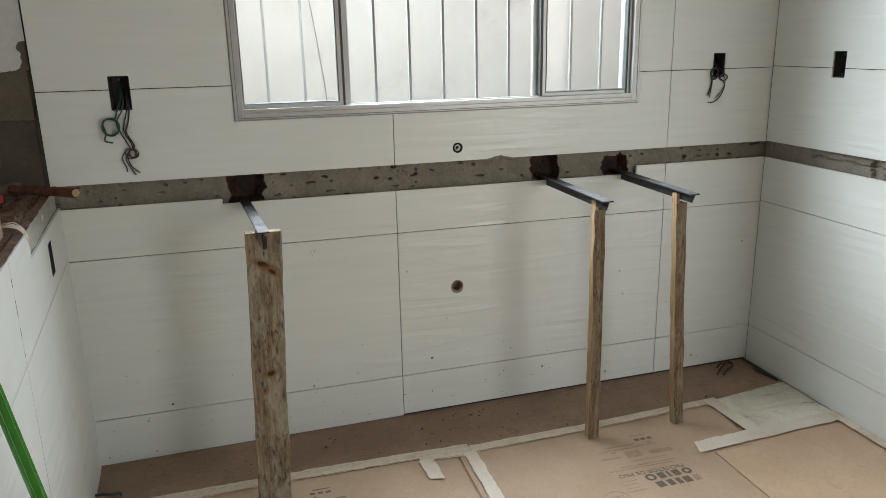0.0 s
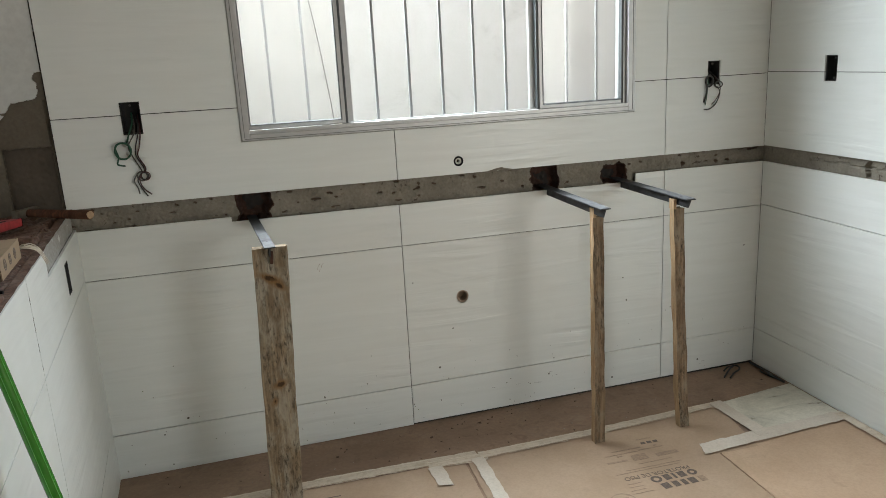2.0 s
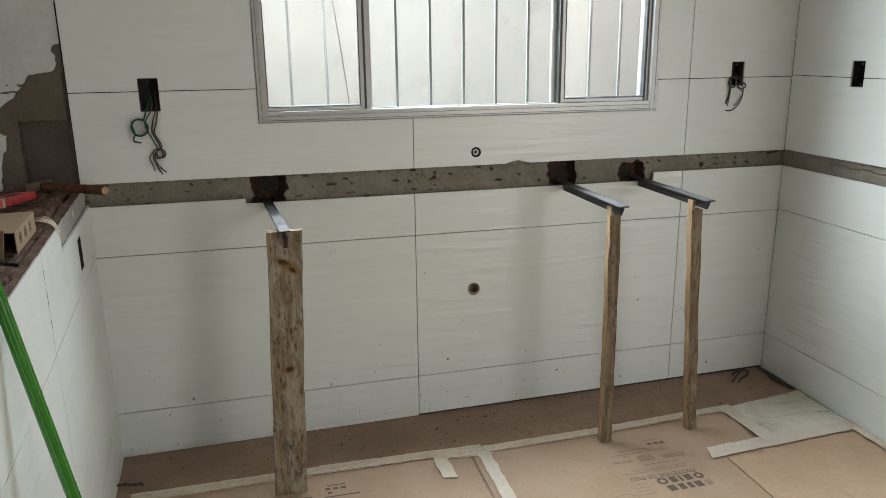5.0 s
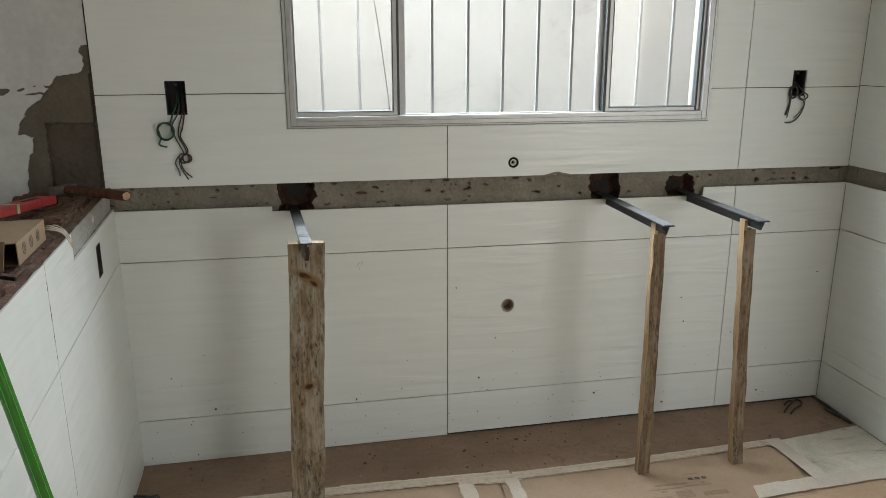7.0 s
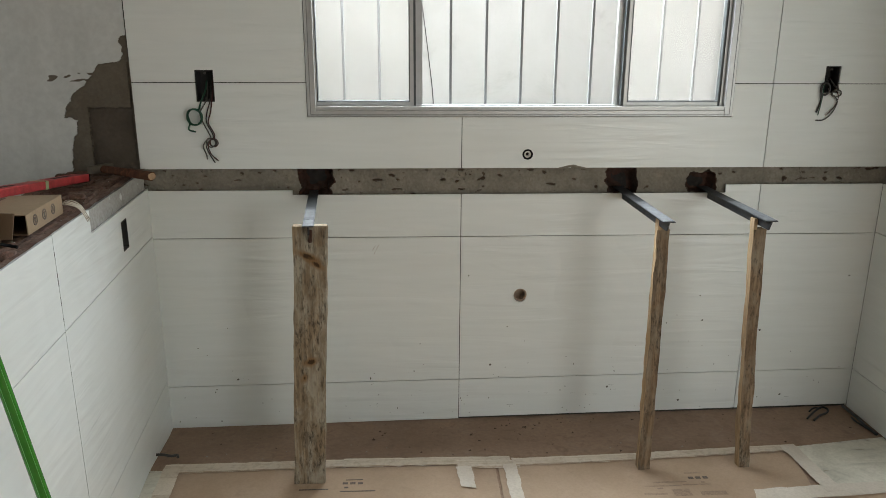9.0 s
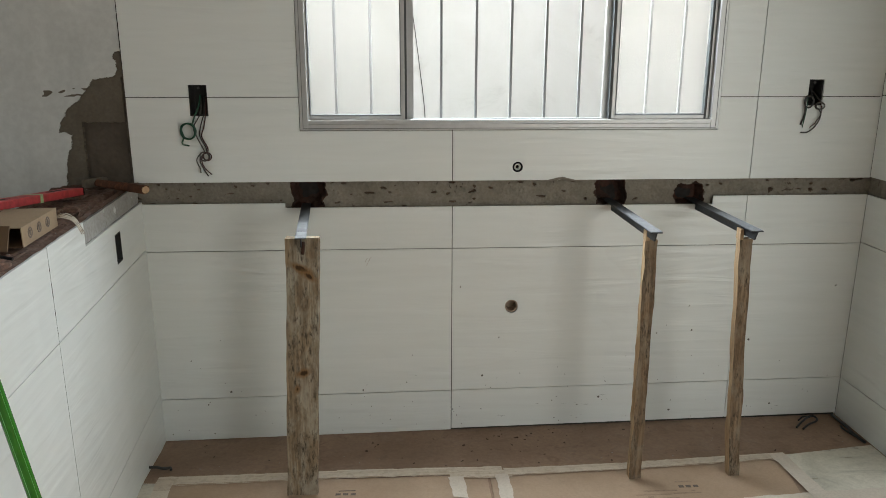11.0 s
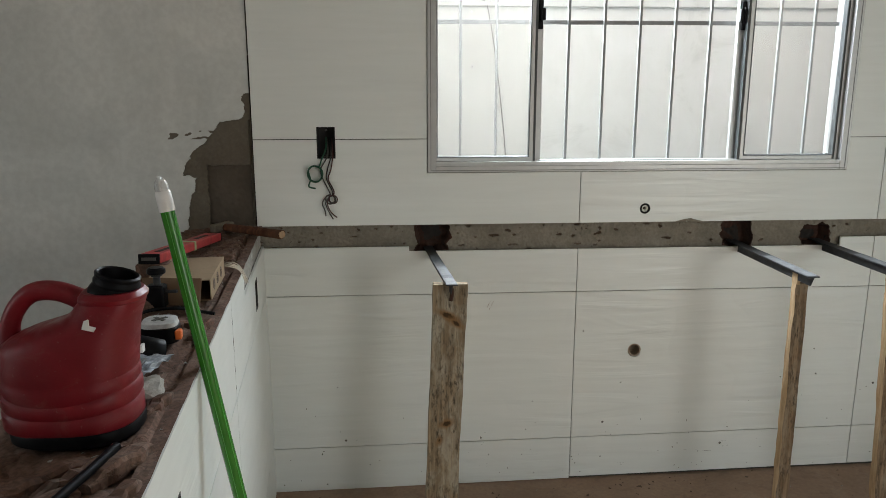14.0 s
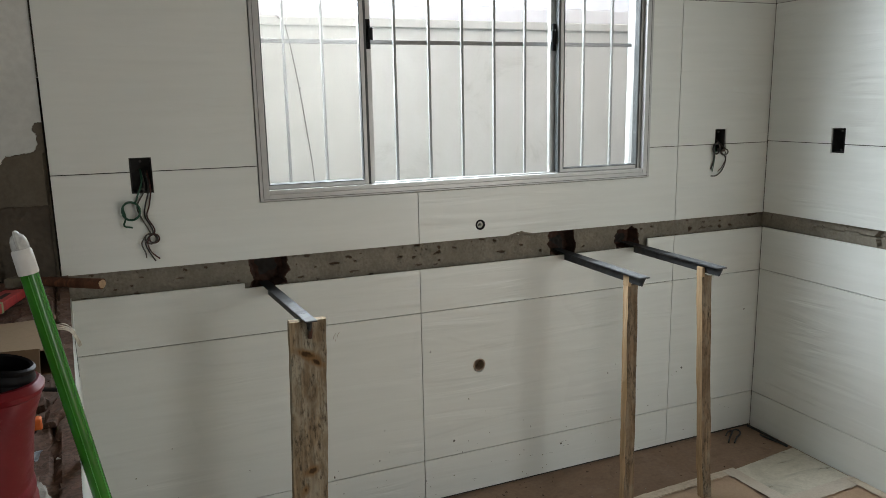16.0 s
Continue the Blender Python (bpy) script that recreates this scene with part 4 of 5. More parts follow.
# ---- protective board on the floor ----
def ragged(bm, corners, z0, z1, seed, amp=0.004, step=0.02):
    """A thin sheet with slightly torn edges over a four-sided outline."""
    ring = []
    for (xa, ya), (xb, yb) in zip(corners, corners[1:] + corners[:1]):
        n = max(1, int(math.hypot(xb - xa, yb - ya) / step))
        nx, ny = (yb - ya), -(xb - xa)
        l = math.hypot(nx, ny)
        for k in range(n):
            s = k / n
            w = amp * (n3((xa + (xb - xa) * s) * 30, (ya + (yb - ya) * s) * 30, seed) + 0.5 * n3((xa + (xb - xa) * s) * 90, (ya + (yb - ya) * s) * 90, seed))
            ring.append((xa + (xb - xa) * s + nx / l * w, ya + (yb - ya) * s + ny / l * w))
    low, high = [bm.verts.new((x, y, z0)) for x, y in ring], [bm.verts.new((x, y, z1)) for x, y in ring]
    bm.faces.new(low)
    bm.faces.new(high)
    for k in range(len(ring)):
        l = (k + 1) % len(ring)
        bm.faces.new((low[k], low[l], high[l], high[k]))
    return bm


def sheet(name, corners, z0, z1, mat, label, category, seed, amp=0.002, group=""):
    return solid(name, ragged(bmesh.new(), corners, z0, z1, seed, amp), mat, label, category, group=group)


sheet("floor_board", [(-0.285, 2.385), (0.835, 2.378), (0.80, -1.9), (-0.20, -1.9)], 0.0005, 0.004, CARD, "brown kraft protective board laid on the floor", "floor board", 1, group="floor boards")
sheet("floor_board", [(0.845, 2.385), (1.955, 2.435), (1.90, 2.10), (1.735, 2.10), (1.70, -1.9), (0.81, -1.9)], 0.0005, 0.0045, CARD, "brown kraft protective board printed in grey", "floor board", 2, group="floor boards")
sheet("floor_board", [(1.742, 2.13), (2.36, 2.17), (2.36, 1.30), (4.3, 1.12), (4.3, -1.9), (1.712, -1.9)], 0.0005, 0.0040, CARD_B, "orange-brown kraft protective board", "floor board", 3, group="floor boards")
sheet("pale_sheet", [(1.965, 2.445), (2.362, 2.500), (2.362, 2.165), (1.965, 2.13)], 0.0048, 0.0062, SHEET, "pale smeared protective sheet in the corner", "floor sheet", 4)
sheet("wall_strip", [(-0.415, 2.395), (-0.345, 2.390), (-0.30, 1.2), (-0.285, 1.2)], 0.0005, 0.003, SHEET, "pale grey paper strip along the half wall", "floor sheet", 5)
tape_rows = (
    ("edge_tape", [(-0.345, 2.425), (0.30, 2.432), (0.30, 2.382), (-0.345, 2.365)], CREAM_TAPE),
    ("edge_tape", [(0.29, 2.436), (0.895, 2.428), (0.895, 2.375), (0.29, 2.382)], CREAM_TAPE),
    ("edge_tape", [(0.70, 2.408), (0.925, 2.402), (0.925, 2.350), (0.70, 2.360)], CREAM_TAPE),
    ("edge_tape", [(0.90, 2.412), (1.45, 2.428), (1.45, 2.382), (0.90, 2.362)], CREAM_TAPE),
    ("edge_tape", [(1.44, 2.430), (1.985, 2.462), (1.985, 2.418), (1.44, 2.384)], CREAM_TAPE),
    ("edge_tape", [(-0.345, 2.40), (-0.285, 2.40), (-0.225, 1.30), (-0.275, 1.30)], CREAM_TAPE),
    ("seam_tape", [(0.692, 2.362), (0.750, 2.365), (0.755, 2.228), (0.705, 2.240)], WHITE_TAPE),
    ("seam_tape", [(0.865, 2.372), (0.912, 2.372), (0.905, 1.10), (0.858, 1.10)], WHITE_TAPE),
    ("corner_tape", [(1.700, 2.176), (2.362, 2.215), (2.362, 2.150), (1.680, 2.104)], WHITE_TAPE),
    ("seam_tape", [(1.925, 2.45), (1.985, 2.455), (2.005, 2.15), (1.945, 2.15)], WHITE_TAPE),
    ("edge_tape", [(2.325, 2.20), (2.366, 2.20), (2.366, 1.35), (2.325, 1.35)], CREAM_TAPE),
)
for k, (nm, corners, mat) in enumerate(tape_rows):
    strip = sheet(nm, corners, 0.0063 + 0.0005 * k, 0.0067 + 0.0005 * k, mat, "torn pale paper tape holding down the boards" if mat is CREAM_TAPE else "white paper tape over a board joint", "tape", 20 + k, 0.0055, "tape strips")
    if nm == "edge_tape":
        (ax, ay), (bx, by), (cx, cy), (dx, dy) = corners
        # far line pale as a painted edge highlight, near line the tan fold
        for s0, s1, cm in ((0.06, 0.15, TAPE_HIGHLIGHT), (0.90, 0.96, CREASE)):
            line = [(ax + (dx - ax) * s0, ay + (dy - ay) * s0), (bx + (cx - bx) * s0, by + (cy - by) * s0), (bx + (cx - bx) * s1, by + (cy - by) * s1), (ax + (dx - ax) * s1, ay + (dy - ay) * s1)]
            part("crease", ragged(bmesh.new(), line, 0.00672 + 0.0005 * k, 0.00695 + 0.0005 * k, 50 + k, 0.003), cm, strip, "fold line of the tape, the pale far one a painted highlight")

# print on the middle board
print_ob = thing("board_print", (1.45, 2.06, 0.0046), "grey product print on the protective board", "print")
PZ = 0.0048


def bar(cx, cy, w, h, mat, name="print_bar", turn=0.0):
    bm = box(bmesh.new(), -w / 2, w / 2, -h / 2, h / 2, 0, 0.0004)
    bm.transform(Matrix.Translation((cx, cy, PZ)) @ Matrix.Rotation(radians(turn), 4, "Z"))
    return part(name, bm, mat, print_ob)


txt = bpy.data.curves.new("caption", "FONT")
txt.body, txt.size, txt.extrude, txt.align_x = "PROTETOR DE PISO", 0.030, 0.0002, "CENTER"
tmp = bpy.data.objects.new("tmp_text", txt)
scene.collection.objects.link(tmp)
cap = bpy.data.meshes.new_from_object(tmp.evaluated_get(bpy.context.evaluated_depsgraph_get()))
bpy.data.objects.remove(tmp)
cap.transform(Matrix.Translation((1.455, 2.070, PZ + 0.0002)) @ Matrix.Rotation(radians(180), 4, "Z") @ Matrix.Diagonal((0.95, 1, 1, 1)))
cap.materials.append(INK)
cap_ob = new("caption", cap)
cap_ob.parent, cap_ob.matrix_parent_inverse = print_ob, print_ob.matrix_basis.inverted()
for y, shapes in ((2.026, ((1.432, 0.040, 1), (1.474, 0.032, 0), (1.502, 0.012, 0), (1.531, 0.034, 0), (1.572, 0.036, 1))),
                  (1.980, ((1.444, 0.036, 0), (1.482, 0.028, 0), (1.514, 0.022, 0), (1.546, 0.034, 0), (1.584, 0.030, 0)))):
    for cx, w, hollow in shapes:
        if hollow:
            ring = lathe(bmesh.new(), ((w / 2, 0), (w / 2, 0.0004), (w / 2 - 0.010, 0.0004), (w / 2 - 0.010, 0)), Matrix.Translation((cx, y, PZ)), 24, True)
            part("logo_ring", ring, INK, print_ob)
        else:
            bar(cx, y, w * 0.8, 0.033, INK if cx < 1.56 else INK_SOFT, "logo_block", 5)
bar(1.453, 2.178, 0.060, 0.040, INK_SOFT, "print_block")
for cx, cy, w in ((1.44, 2.094, 0.25), (1.47, 2.108, 0.22), (1.49, 2.135, 0.14), (1.352, 2.028, 0.055), (1.348, 2.008, 0.055), (1.344, 1.988, 0.055), (1.34, 1.970, 0.10)):
    bar(cx, cy, w, 0.0035, INK_SOFT)
for cx, cy, w, h in ((1.36, 2.172, 0.08, 0.010), (1.56, 2.170, 0.09, 0.022), (1.52, 2.222, 0.10, 0.006), (1.40, 2.218, 0.13, 0.006), (1.43, 2.240, 0.12, 0.007), (1.53, 2.292, 0.06, 0.006), (1.385, 2.204, 0.02, 0.008), (1.548, 2.235, 0.016, 0.008)):
    bar(cx, cy, w, h, INK_SOFT)
for k in range(3):
    bar(1.513 + k * 0.026, 2.262, 0.018, 0.014, INK)
ring = lathe(bmesh.new(), ((0.046, 0), (0.046, 0.0004), (0.041, 0.0004), (0.041, 0)), Matrix.Translation((1.265, 1.945, PZ)), 40, True)
part("print_ring", ring, INK_SOFT, print_ob)
bar(1.265, 1.945, 0.07, 0.004, INK_SOFT)
bar(1.265, 1.958, 0.05, 0.008, INK_SOFT)
print_b = thing("board_print", (0.33, 2.27, 0.0042), "small grey print marks on the board", "print")
for cx, cy, w, h in ((0.305, 2.283, 0.018, 0.012), (0.331, 2.282, 0.018, 0.012), (0.357, 2.281, 0.018, 0.012), (0.335, 2.303, 0.06, 0.005), (0.31, 2.258, 0.014, 0.009), (0.35, 2.235, 0.12, 0.006), (0.20, 2.25, 0.10, 0.006)):
    bm = box(bmesh.new(), cx - w / 2, cx + w / 2, cy - h / 2, cy + h / 2, 0.0043, 0.0047)
    part("print_bar", bm, INK, print_b)


# ---- props and steel brackets ----
def plank(bm, foot, top, hw, hd, wob, seed, n=36, taper=1.0, kink=0.0):
    """A rough-sawn upright with uneven edges: foot and top are centres of the end faces."""
    f, t = Vector(foot), Vector(top)
    rings = []
    for k in range(n + 1):
        s = k / n
        c = f + (t - f) * s
        c.x -= kink * max(0.0, 1 - s / 0.16) * hw
        w = hw * (1 + (taper - 1) * (1 - s))
        ring = []
        for i, (u, v) in enumerate(((-1, -1), (-0.6, -1.02), (-0.1, -1.0), (0.4, -1.03), (1, -1), (1.02, 0), (1, 1), (0, 1), (-1, 1), (-1.02, 0))):
            e = wob * (n3(c.z * 5, i * 3.1, seed) + 0.5 * n3(c.z * 17, i * 5.7, seed + 4))
            ring.append(bm.verts.new((c.x + u * w + e * (abs(u) > 0.8), c.y + v * hd + 0.5 * e * (abs(v) > 0.8), c.z + (0.004 * n3(i * 2.3, seed, s * 40) if s in (0, 1) and s else 0))))
        rings.append(ring)
    m = len(rings[0])
    for a, b in zip(rings, rings[1:]):
        for i in range(m):
            fc = bm.faces.new((a[i], a[(i + 1) % m], b[(i + 1) % m], b[i]))
            fc.material_index = 1 if i in (8, 9) and n3(s * 9, i * 0.7, seed) + 1.6 * s > 0.62 else 0
    bm.faces.new(rings[0])
    bm.faces.new(rings[-1])
    return bm


prop = thing("wooden_prop", (0.19, 2.305, 0), "wide weathered plank standing upright under a bracket", "prop", "props")
part("board", plank(bmesh.new(), (0.1825, 2.300, 0.005), (0.2195, 2.322, 0.915), 0.052, 0.015, 0.0048, 3), [PLANK, PLANK], prop, smooth=True)
# thin dark piece on the plank, modelled in place of the notch's shadow
bm = bmesh.new()
tube(bm, [(0.222, 2.300, 0.905), (0.222, 2.297, 0.885), (0.219, 2.299, 0.865)], 0.006, 4, 6)
part("notch_shadow", bm, SHADED_BRICK, prop, "dark piece standing for shade below the bracket", smooth=True)

for (fx, fy), (tx, ty), hw, sd, lab in (((1.366, 2.335), (1.367, 2.352), 0.0205, 11, "narrow rough batten standing under a bracket"), ((1.725, 2.335), (1.687, 2.350), 0.0210, 17, "narrow rough batten, slightly leaning, under a bracket")):
    prop = thing("wooden_prop", (fx, fy, 0), lab, "prop", "props")
    part("batten", plank(bmesh.new(), (fx, fy, 0.005), (tx, ty, 0.886), hw, 0.015, 0.0088, sd, 48, kink=0.1 if sd == 11 else -0.3), [POST, FRESH], prop, smooth=True)
    part("tongue", boxes((tx - hw, tx - hw + 0.012, ty - 0.016, ty + 0.016, 0.884, 0.9205), bevel=0.0015), FRESH, prop, "pale sawn tongue beside the bracket web")


def bracket(cx, y0, y1, ztop, tip, label):
    ob = thing("steel_bracket", (cx, y1, ztop - 0.03), label, "bracket", "brackets")
    fw = 0.0175 if tip else 0.020
    bm = boxes((cx - fw, cx + fw, y0, y1, ztop - 0.004, ztop), bevel=0.0008)
    part("flange", bm, STEEL, ob, "black steel flange, worn grey on top")
    web = bmesh.new()
    w = 0.0022
    pts = ((y0, ztop - 0.0042), (y1, ztop - 0.0042), (y1, ztop - 0.034), (y0 + 0.016, ztop - 0.034))
    a, b = [web.verts.new((cx - w, y, z)) for y, z in pts], [web.verts.new((cx + w, y, z)) for y, z in pts]
    web.faces.new(a), web.faces.new(b)
    for k in range(4):
        web.faces.new((a[k], a[(k + 1) % 4], b[(k + 1) % 4], b[k]))
    part("web", web, STEEL, ob, "black steel web")
    if tip:
        part("tape_mark", boxes((cx - 0.016, cx + 0.016, y0 + 0.003, y0 + 0.235, ztop + 0.0004, ztop + 0.0009)), BRIGHT, ob, "bright scuffed tip")
        part("smudge", boxes((cx - 0.0163, cx + 0.0163, y0 + 0.085, y0 + 0.115, ztop + 0.0011, ztop + 0.0014)), STEEL, ob, "dark smudge")
    else:
        part("worn_top", boxes((cx - 0.017, cx + 0.018, y0 + 0.004, y0 + 0.30, ztop + 0.0004, ztop + 0.0008)), BRIGHT, ob, "worn grey steel top")
    return ob


first = bracket(0.0, 0.0, 0.575, 0.926, True, "scuffed steel T-bracket, bright at its tip, set in the chase")
first.matrix_basis = Matrix.Translation((0.2195, 2.262, 0)) @ Matrix.Rotation(math.atan2(0.040, 0.5), 4, "Z") @ first.matrix_basis
bracket(1.3505, 2.250, 2.84, 0.934, False, "black steel T-bracket set in the wall chase")
bracket(1.6830, 2.252, 2.84, 0.934, False, "black steel T-bracket set in the wall chase")

# ---- broom handle leaning on the half wall ----
foot, head = Vector((-0.124, 1.377, 0.0)), Vector((-0.350, 1.374, 1.351))
way = (head - foot).normalized()
BR = 0.0121
broom = thing("broom_handle", (foot.x, foot.y, 0.0), "bright green broom handle with a white cap leaning on the ledge", "broom handle")
turn = way.to_track_quat("Z", "Y").to_matrix().to_4x4()
base = Matrix.Translation(foot + way * 0.004) @ turn
L = (head - foot).length
part("pole", lathe(bmesh.new(), ((BR * 0.9, 0), (BR, 0.003), (BR, L - 0.046)), base, 24), GREEN, broom, "shiny green film", True)
cap_part = part("cap", lathe(bmesh.new(), ((BR + 0.0010, L - 0.050), (BR + 0.0014, L - 0.048), (BR + 0.0010, L - 0.018), (BR * 0.85, L - 0.013)), base, 24), WHITE, broom, "white plastic cap", True)
bm = lathe(bmesh.new(), ((0.0112, L - 0.0165), (0.0116, L - 0.010), (0.0108, L - 0.003), (0.0085, L + 0.003), (0.0045, L + 0.0062)), base, 20)
tube(bm, [base @ Vector((-0.0085, 0, L - 0.012)), base @ Vector((-0.0092, 0, L - 0.002)), base @ Vector((-0.005, 0, L + 0.0065)), base @ Vector((0.005, 0, L + 0.0065)), base @ Vector((0.0092, 0, L - 0.002)), base @ Vector((0.0085, 0, L - 0.012))], 0.0034, 6, 8, 1.3)
part("hanging_loop", bm, CLEAR, cap_part, "translucent hanging loop", True)
# pale lines on the viewer's side stand for highlights along the pole
facing = turn.inverted() @ Vector((0.4, -1.2, 0.2))
front = math.degrees(math.atan2(facing.y, facing.x))
for ang in (front - 20, front + 38):
    bm = bmesh.new()
    c, s = math.cos(radians(ang)) * (BR + 0.0001), math.sin(radians(ang)) * (BR + 0.0001)
    tube(bm, [base @ Vector((c, s, 0.01)), base @ Vector((c, s, L / 2)), base @ Vector((c, s, L - 0.052))], 0.0007, 4, 6)
    part("film_line", bm, GREEN_HIGHLIGHT, broom, "pale green line painted as a highlight", True)

# ---- things on the ledge ----
LEDGE = 1.022

jug_at = Matrix.Translation((-0.404, 1.128, LEDGE + 0.002)) @ Matrix.Rotation(radians(-2), 4, "Z") @ Matrix.Diagonal((0.88, 0.90, 1.0, 1.0))
jug = thing("fuel_jug", jug_at, "dusty red plastic jug with open black spout", "jug")
secs = [(0.020, -0.020, 0.1030, 0.0780), (0.024, -0.020, 0.1060, 0.0800), (0.043, -0.020, 0.1060, 0.0800), (0.047, -0.020, 0.1026, 0.0774), (0.052, -0.020, 0.1060, 0.0800), (0.065, -0.020, 0.1060, 0.0800), (0.069, -0.020, 0.1026, 0.0774),
        (0.074, -0.020, 0.1050, 0.0790), (0.087, -0.020, 0.1045, 0.0790), (0.091, -0.020, 0.1026, 0.0774), (0.096, -0.020, 0.1040, 0.0780), (0.112, -0.017, 0.1025, 0.0770), (0.126, -0.016, 0.1035, 0.0750), (0.138, -0.014, 0.1030, 0.0740),
        (0.148, -0.006, 0.0965, 0.0720), (0.156, 0.006, 0.0860, 0.0680), (0.164, 0.022, 0.0715, 0.0640), (0.173, 0.038, 0.0580, 0.0590), (0.184, 0.049, 0.0520, 0.0540), (0.194, 0.055, 0.0500, 0.0515), (0.199, 0.058, 0.0485, 0.0490), (0.201, 0.059, 0.0500, 0.0505), (0.206, 0.060, 0.0500, 0.0505), (0.2085, 0.060, 0.0480, 0.0480), (0.213, 0.060, 0.0440, 0.0440)]
shell = loft(bmesh.new(), secs, 56, 2.5)
for v in shell.verts:                 # the ribs dip in the middle
    v.co.z += 0.011 * max(0.0, 1 - abs(v.co.z - 0.072) / 0.05) * (min(1.3, ((v.co.x + 0.03) / 0.085) ** 2) - 0.5)
part("body", shell, RED, jug, "dusty red ribbed plastic", True, True)
part("base", loft(bmesh.new(), [(0.0, -0.015, 0.094, 0.074), (0.004, -0.015, 0.101, 0.080), (0.018, -0.015, 0.102, 0.081), (0.0215, -0.015, 0.100, 0.079)], 56, 2.5), BLACK, jug, "black rubber base", True, True)
bm = bmesh.new()
tube(bm, [(0.040, 0, 0.178), (0.008, 0, 0.197), (-0.030, 0, 0.210), (-0.069, 0, 0.207), (-0.098, 0, 0.182), (-0.111, 0, 0.150), (-0.108, 0, 0.112)], lambda s: 0.0140 + 0.006 * abs(2 * s - 1) ** 3, 8, 14, 1.0)
part("handle", bm, RED, jug, "", True, True)
NECK = Matrix.Translation((0.0120, 0, -0.0145)) @ Matrix.Rotation(radians(13), 4, "Y")
ring = ((0.0385, 0.214), (0.0415, 0.2185), (0.0420, 0.225), (0.0405, 0.231), (0.0385, 0.234), (0.0365, 0.237), (0.0350, 0.2395), (0.0358, 0.2415), (0.0358, 0.2445), (0.0342, 0.247), (0.0334, 0.2495),
        (0.0346, 0.2515), (0.0346, 0.2545), (0.0315, 0.2565), (0.0288, 0.2545), (0.0272, 0.243), (0.0262, 0.222))
collar = part("collar", lathe(bmesh.new(), ring, NECK, 40, True), BLACK, jug, "black screw collar with an open mouth", True, True)
part("spout_floor", lathe(bmesh.new(), ((0.0264, 0.224), (0.0264, 0.227)), NECK, 24), HOLE_SHADE, collar, "dark inside of the spout", False, True)
bm = bmesh.new()
scrap = [(-0.010, -0.004), (-0.008, 0.007), (-0.002, 0.010), (0.0, 0.001), (0.010, -0.001), (0.007, -0.007)]
tilt = Matrix.Translation((0.043, -0.0590, 0.1735)) @ Matrix.Rotation(radians(62), 4, "X") @ Matrix.Rotation(radians(8), 4, "Y")
lo, hi = [bm.verts.new(tilt @ Vector((x, y, 0))) for x, y in scrap], [bm.verts.new(tilt @ Vector((x, y, 0.0035))) for x, y in scrap]
bm.faces.new(lo), bm.faces.new(hi)
for k in range(len(scrap)):
    l = (k + 1) % len(scrap)
    bm.faces.new((lo[k], lo[l], hi[l], hi[k]))
part("label_scrap", bm, WHITE, jug, "torn white label remnant", False, True)

# tape measure
tm = thing("tape_measure", Matrix.Translation((-0.411, 1.500, LEDGE + 0.010)) @ Matrix.Rotation(radians(8), 4, "Z"), "black and white tape measure lying flat", "tape measure")
part("case", loft(bmesh.new(), [(0, 0, 0.033, 0.033), (0.002, 0, 0.036, 0.036), (0.030, 0, 0.036, 0.036), (0.032, 0, 0.034, 0.034)], 36, 3.5), BLACK, tm, "black rubber case", True, True)
plate = part("face_plate", loft(bmesh.new(), [(0.0322, 0, 0.034, 0.034), (0.040, 0, 0.032, 0.032), (0.042, 0, 0.028, 0.028)], 36, 3.2), GREYPLATE, tm, "scuffed white face plate", True, True)
bm = bmesh.new()
for ang in (40, 130):
    box(bm, -0.016, 0.016, -0.004, 0.004, 0.0422, 0.0432, bevel=0.0004, m=Matrix.Rotation(radians(ang), 4, "Z"))
part("face_mark", bm, GREYWIRE, plate, "grey crossed mark", False, True)
part("hook_tab", boxes((0.030, 0.043, -0.033, -0.014, 0.008, 0.026), bevel=0.003), ORANGE, tm, "orange tab", False, True)

# dark strap with pale marks
strap = thing("fabric_strap", (-0.445, 1.42, LEDGE + 0.010), "black folded fabric strap with pale marks", "strap")
bm = bmesh.new()
tube(bm, [(-0.505, 1.45, LEDGE + 0.022), (-0.47, 1.425, LEDGE + 0.032), (-0.435, 1.41, LEDGE + 0.034), (-0.400, 1.415, LEDGE + 0.024), (-0.385, 1.43, LEDGE + 0.014)], 0.020, 7, 10, 0.35)
part("webbing", bm, BLACK, strap, "", True)
for x in (-0.462, -0.452, -0.421, -0.412):
    part("pale_mark", boxes((x - 0.0022, x + 0.0022, 1.388, 1.402, LEDGE + 0.024, LEDGE + 0.038)), WHITE, strap, "unreadable white mark")

# clear packet of screws
pk = thing("plastic_packet", (-0.425, 1.335, LEDGE + 0.012), "crumpled clear plastic packet", "packet")
bm = relief(-0.480, -0.372, 1.270, 1.395, 0.006, lambda a, b, d: Vector((a + 0.25 * (b - 1.33), b, LEDGE + 0.016 + d)), lambda a, b: 0.010 * n3(a * 30, b * 30, 2) + 0.006 * n3(a * 80, b * 60, 5), lambda a, b: 0)
pm = simple("packet_film", (0.34, 0.38, 0.43), 0.12, vary=0.5, scale=60)
part("film", bm, pm, pk, "glossy clear film")
bm = bmesh.new()
for k in range(5):
    box(bm, -0.445 + 0.012 * k, -0.440 + 0.012 * k, 1.30 + 0.008 * (k % 3), 1.345 + 0.008 * (k % 3), LEDGE + 0.022, LEDGE + 0.027, bevel=0.001)
part("screws", bm, BRIGHT, pk, "steel screws inside")
part("label", boxes((-0.470, -0.445, 1.350, 1.375, LEDGE + 0.026, LEDGE + 0.028)), VIAL, pk, "yellow label")

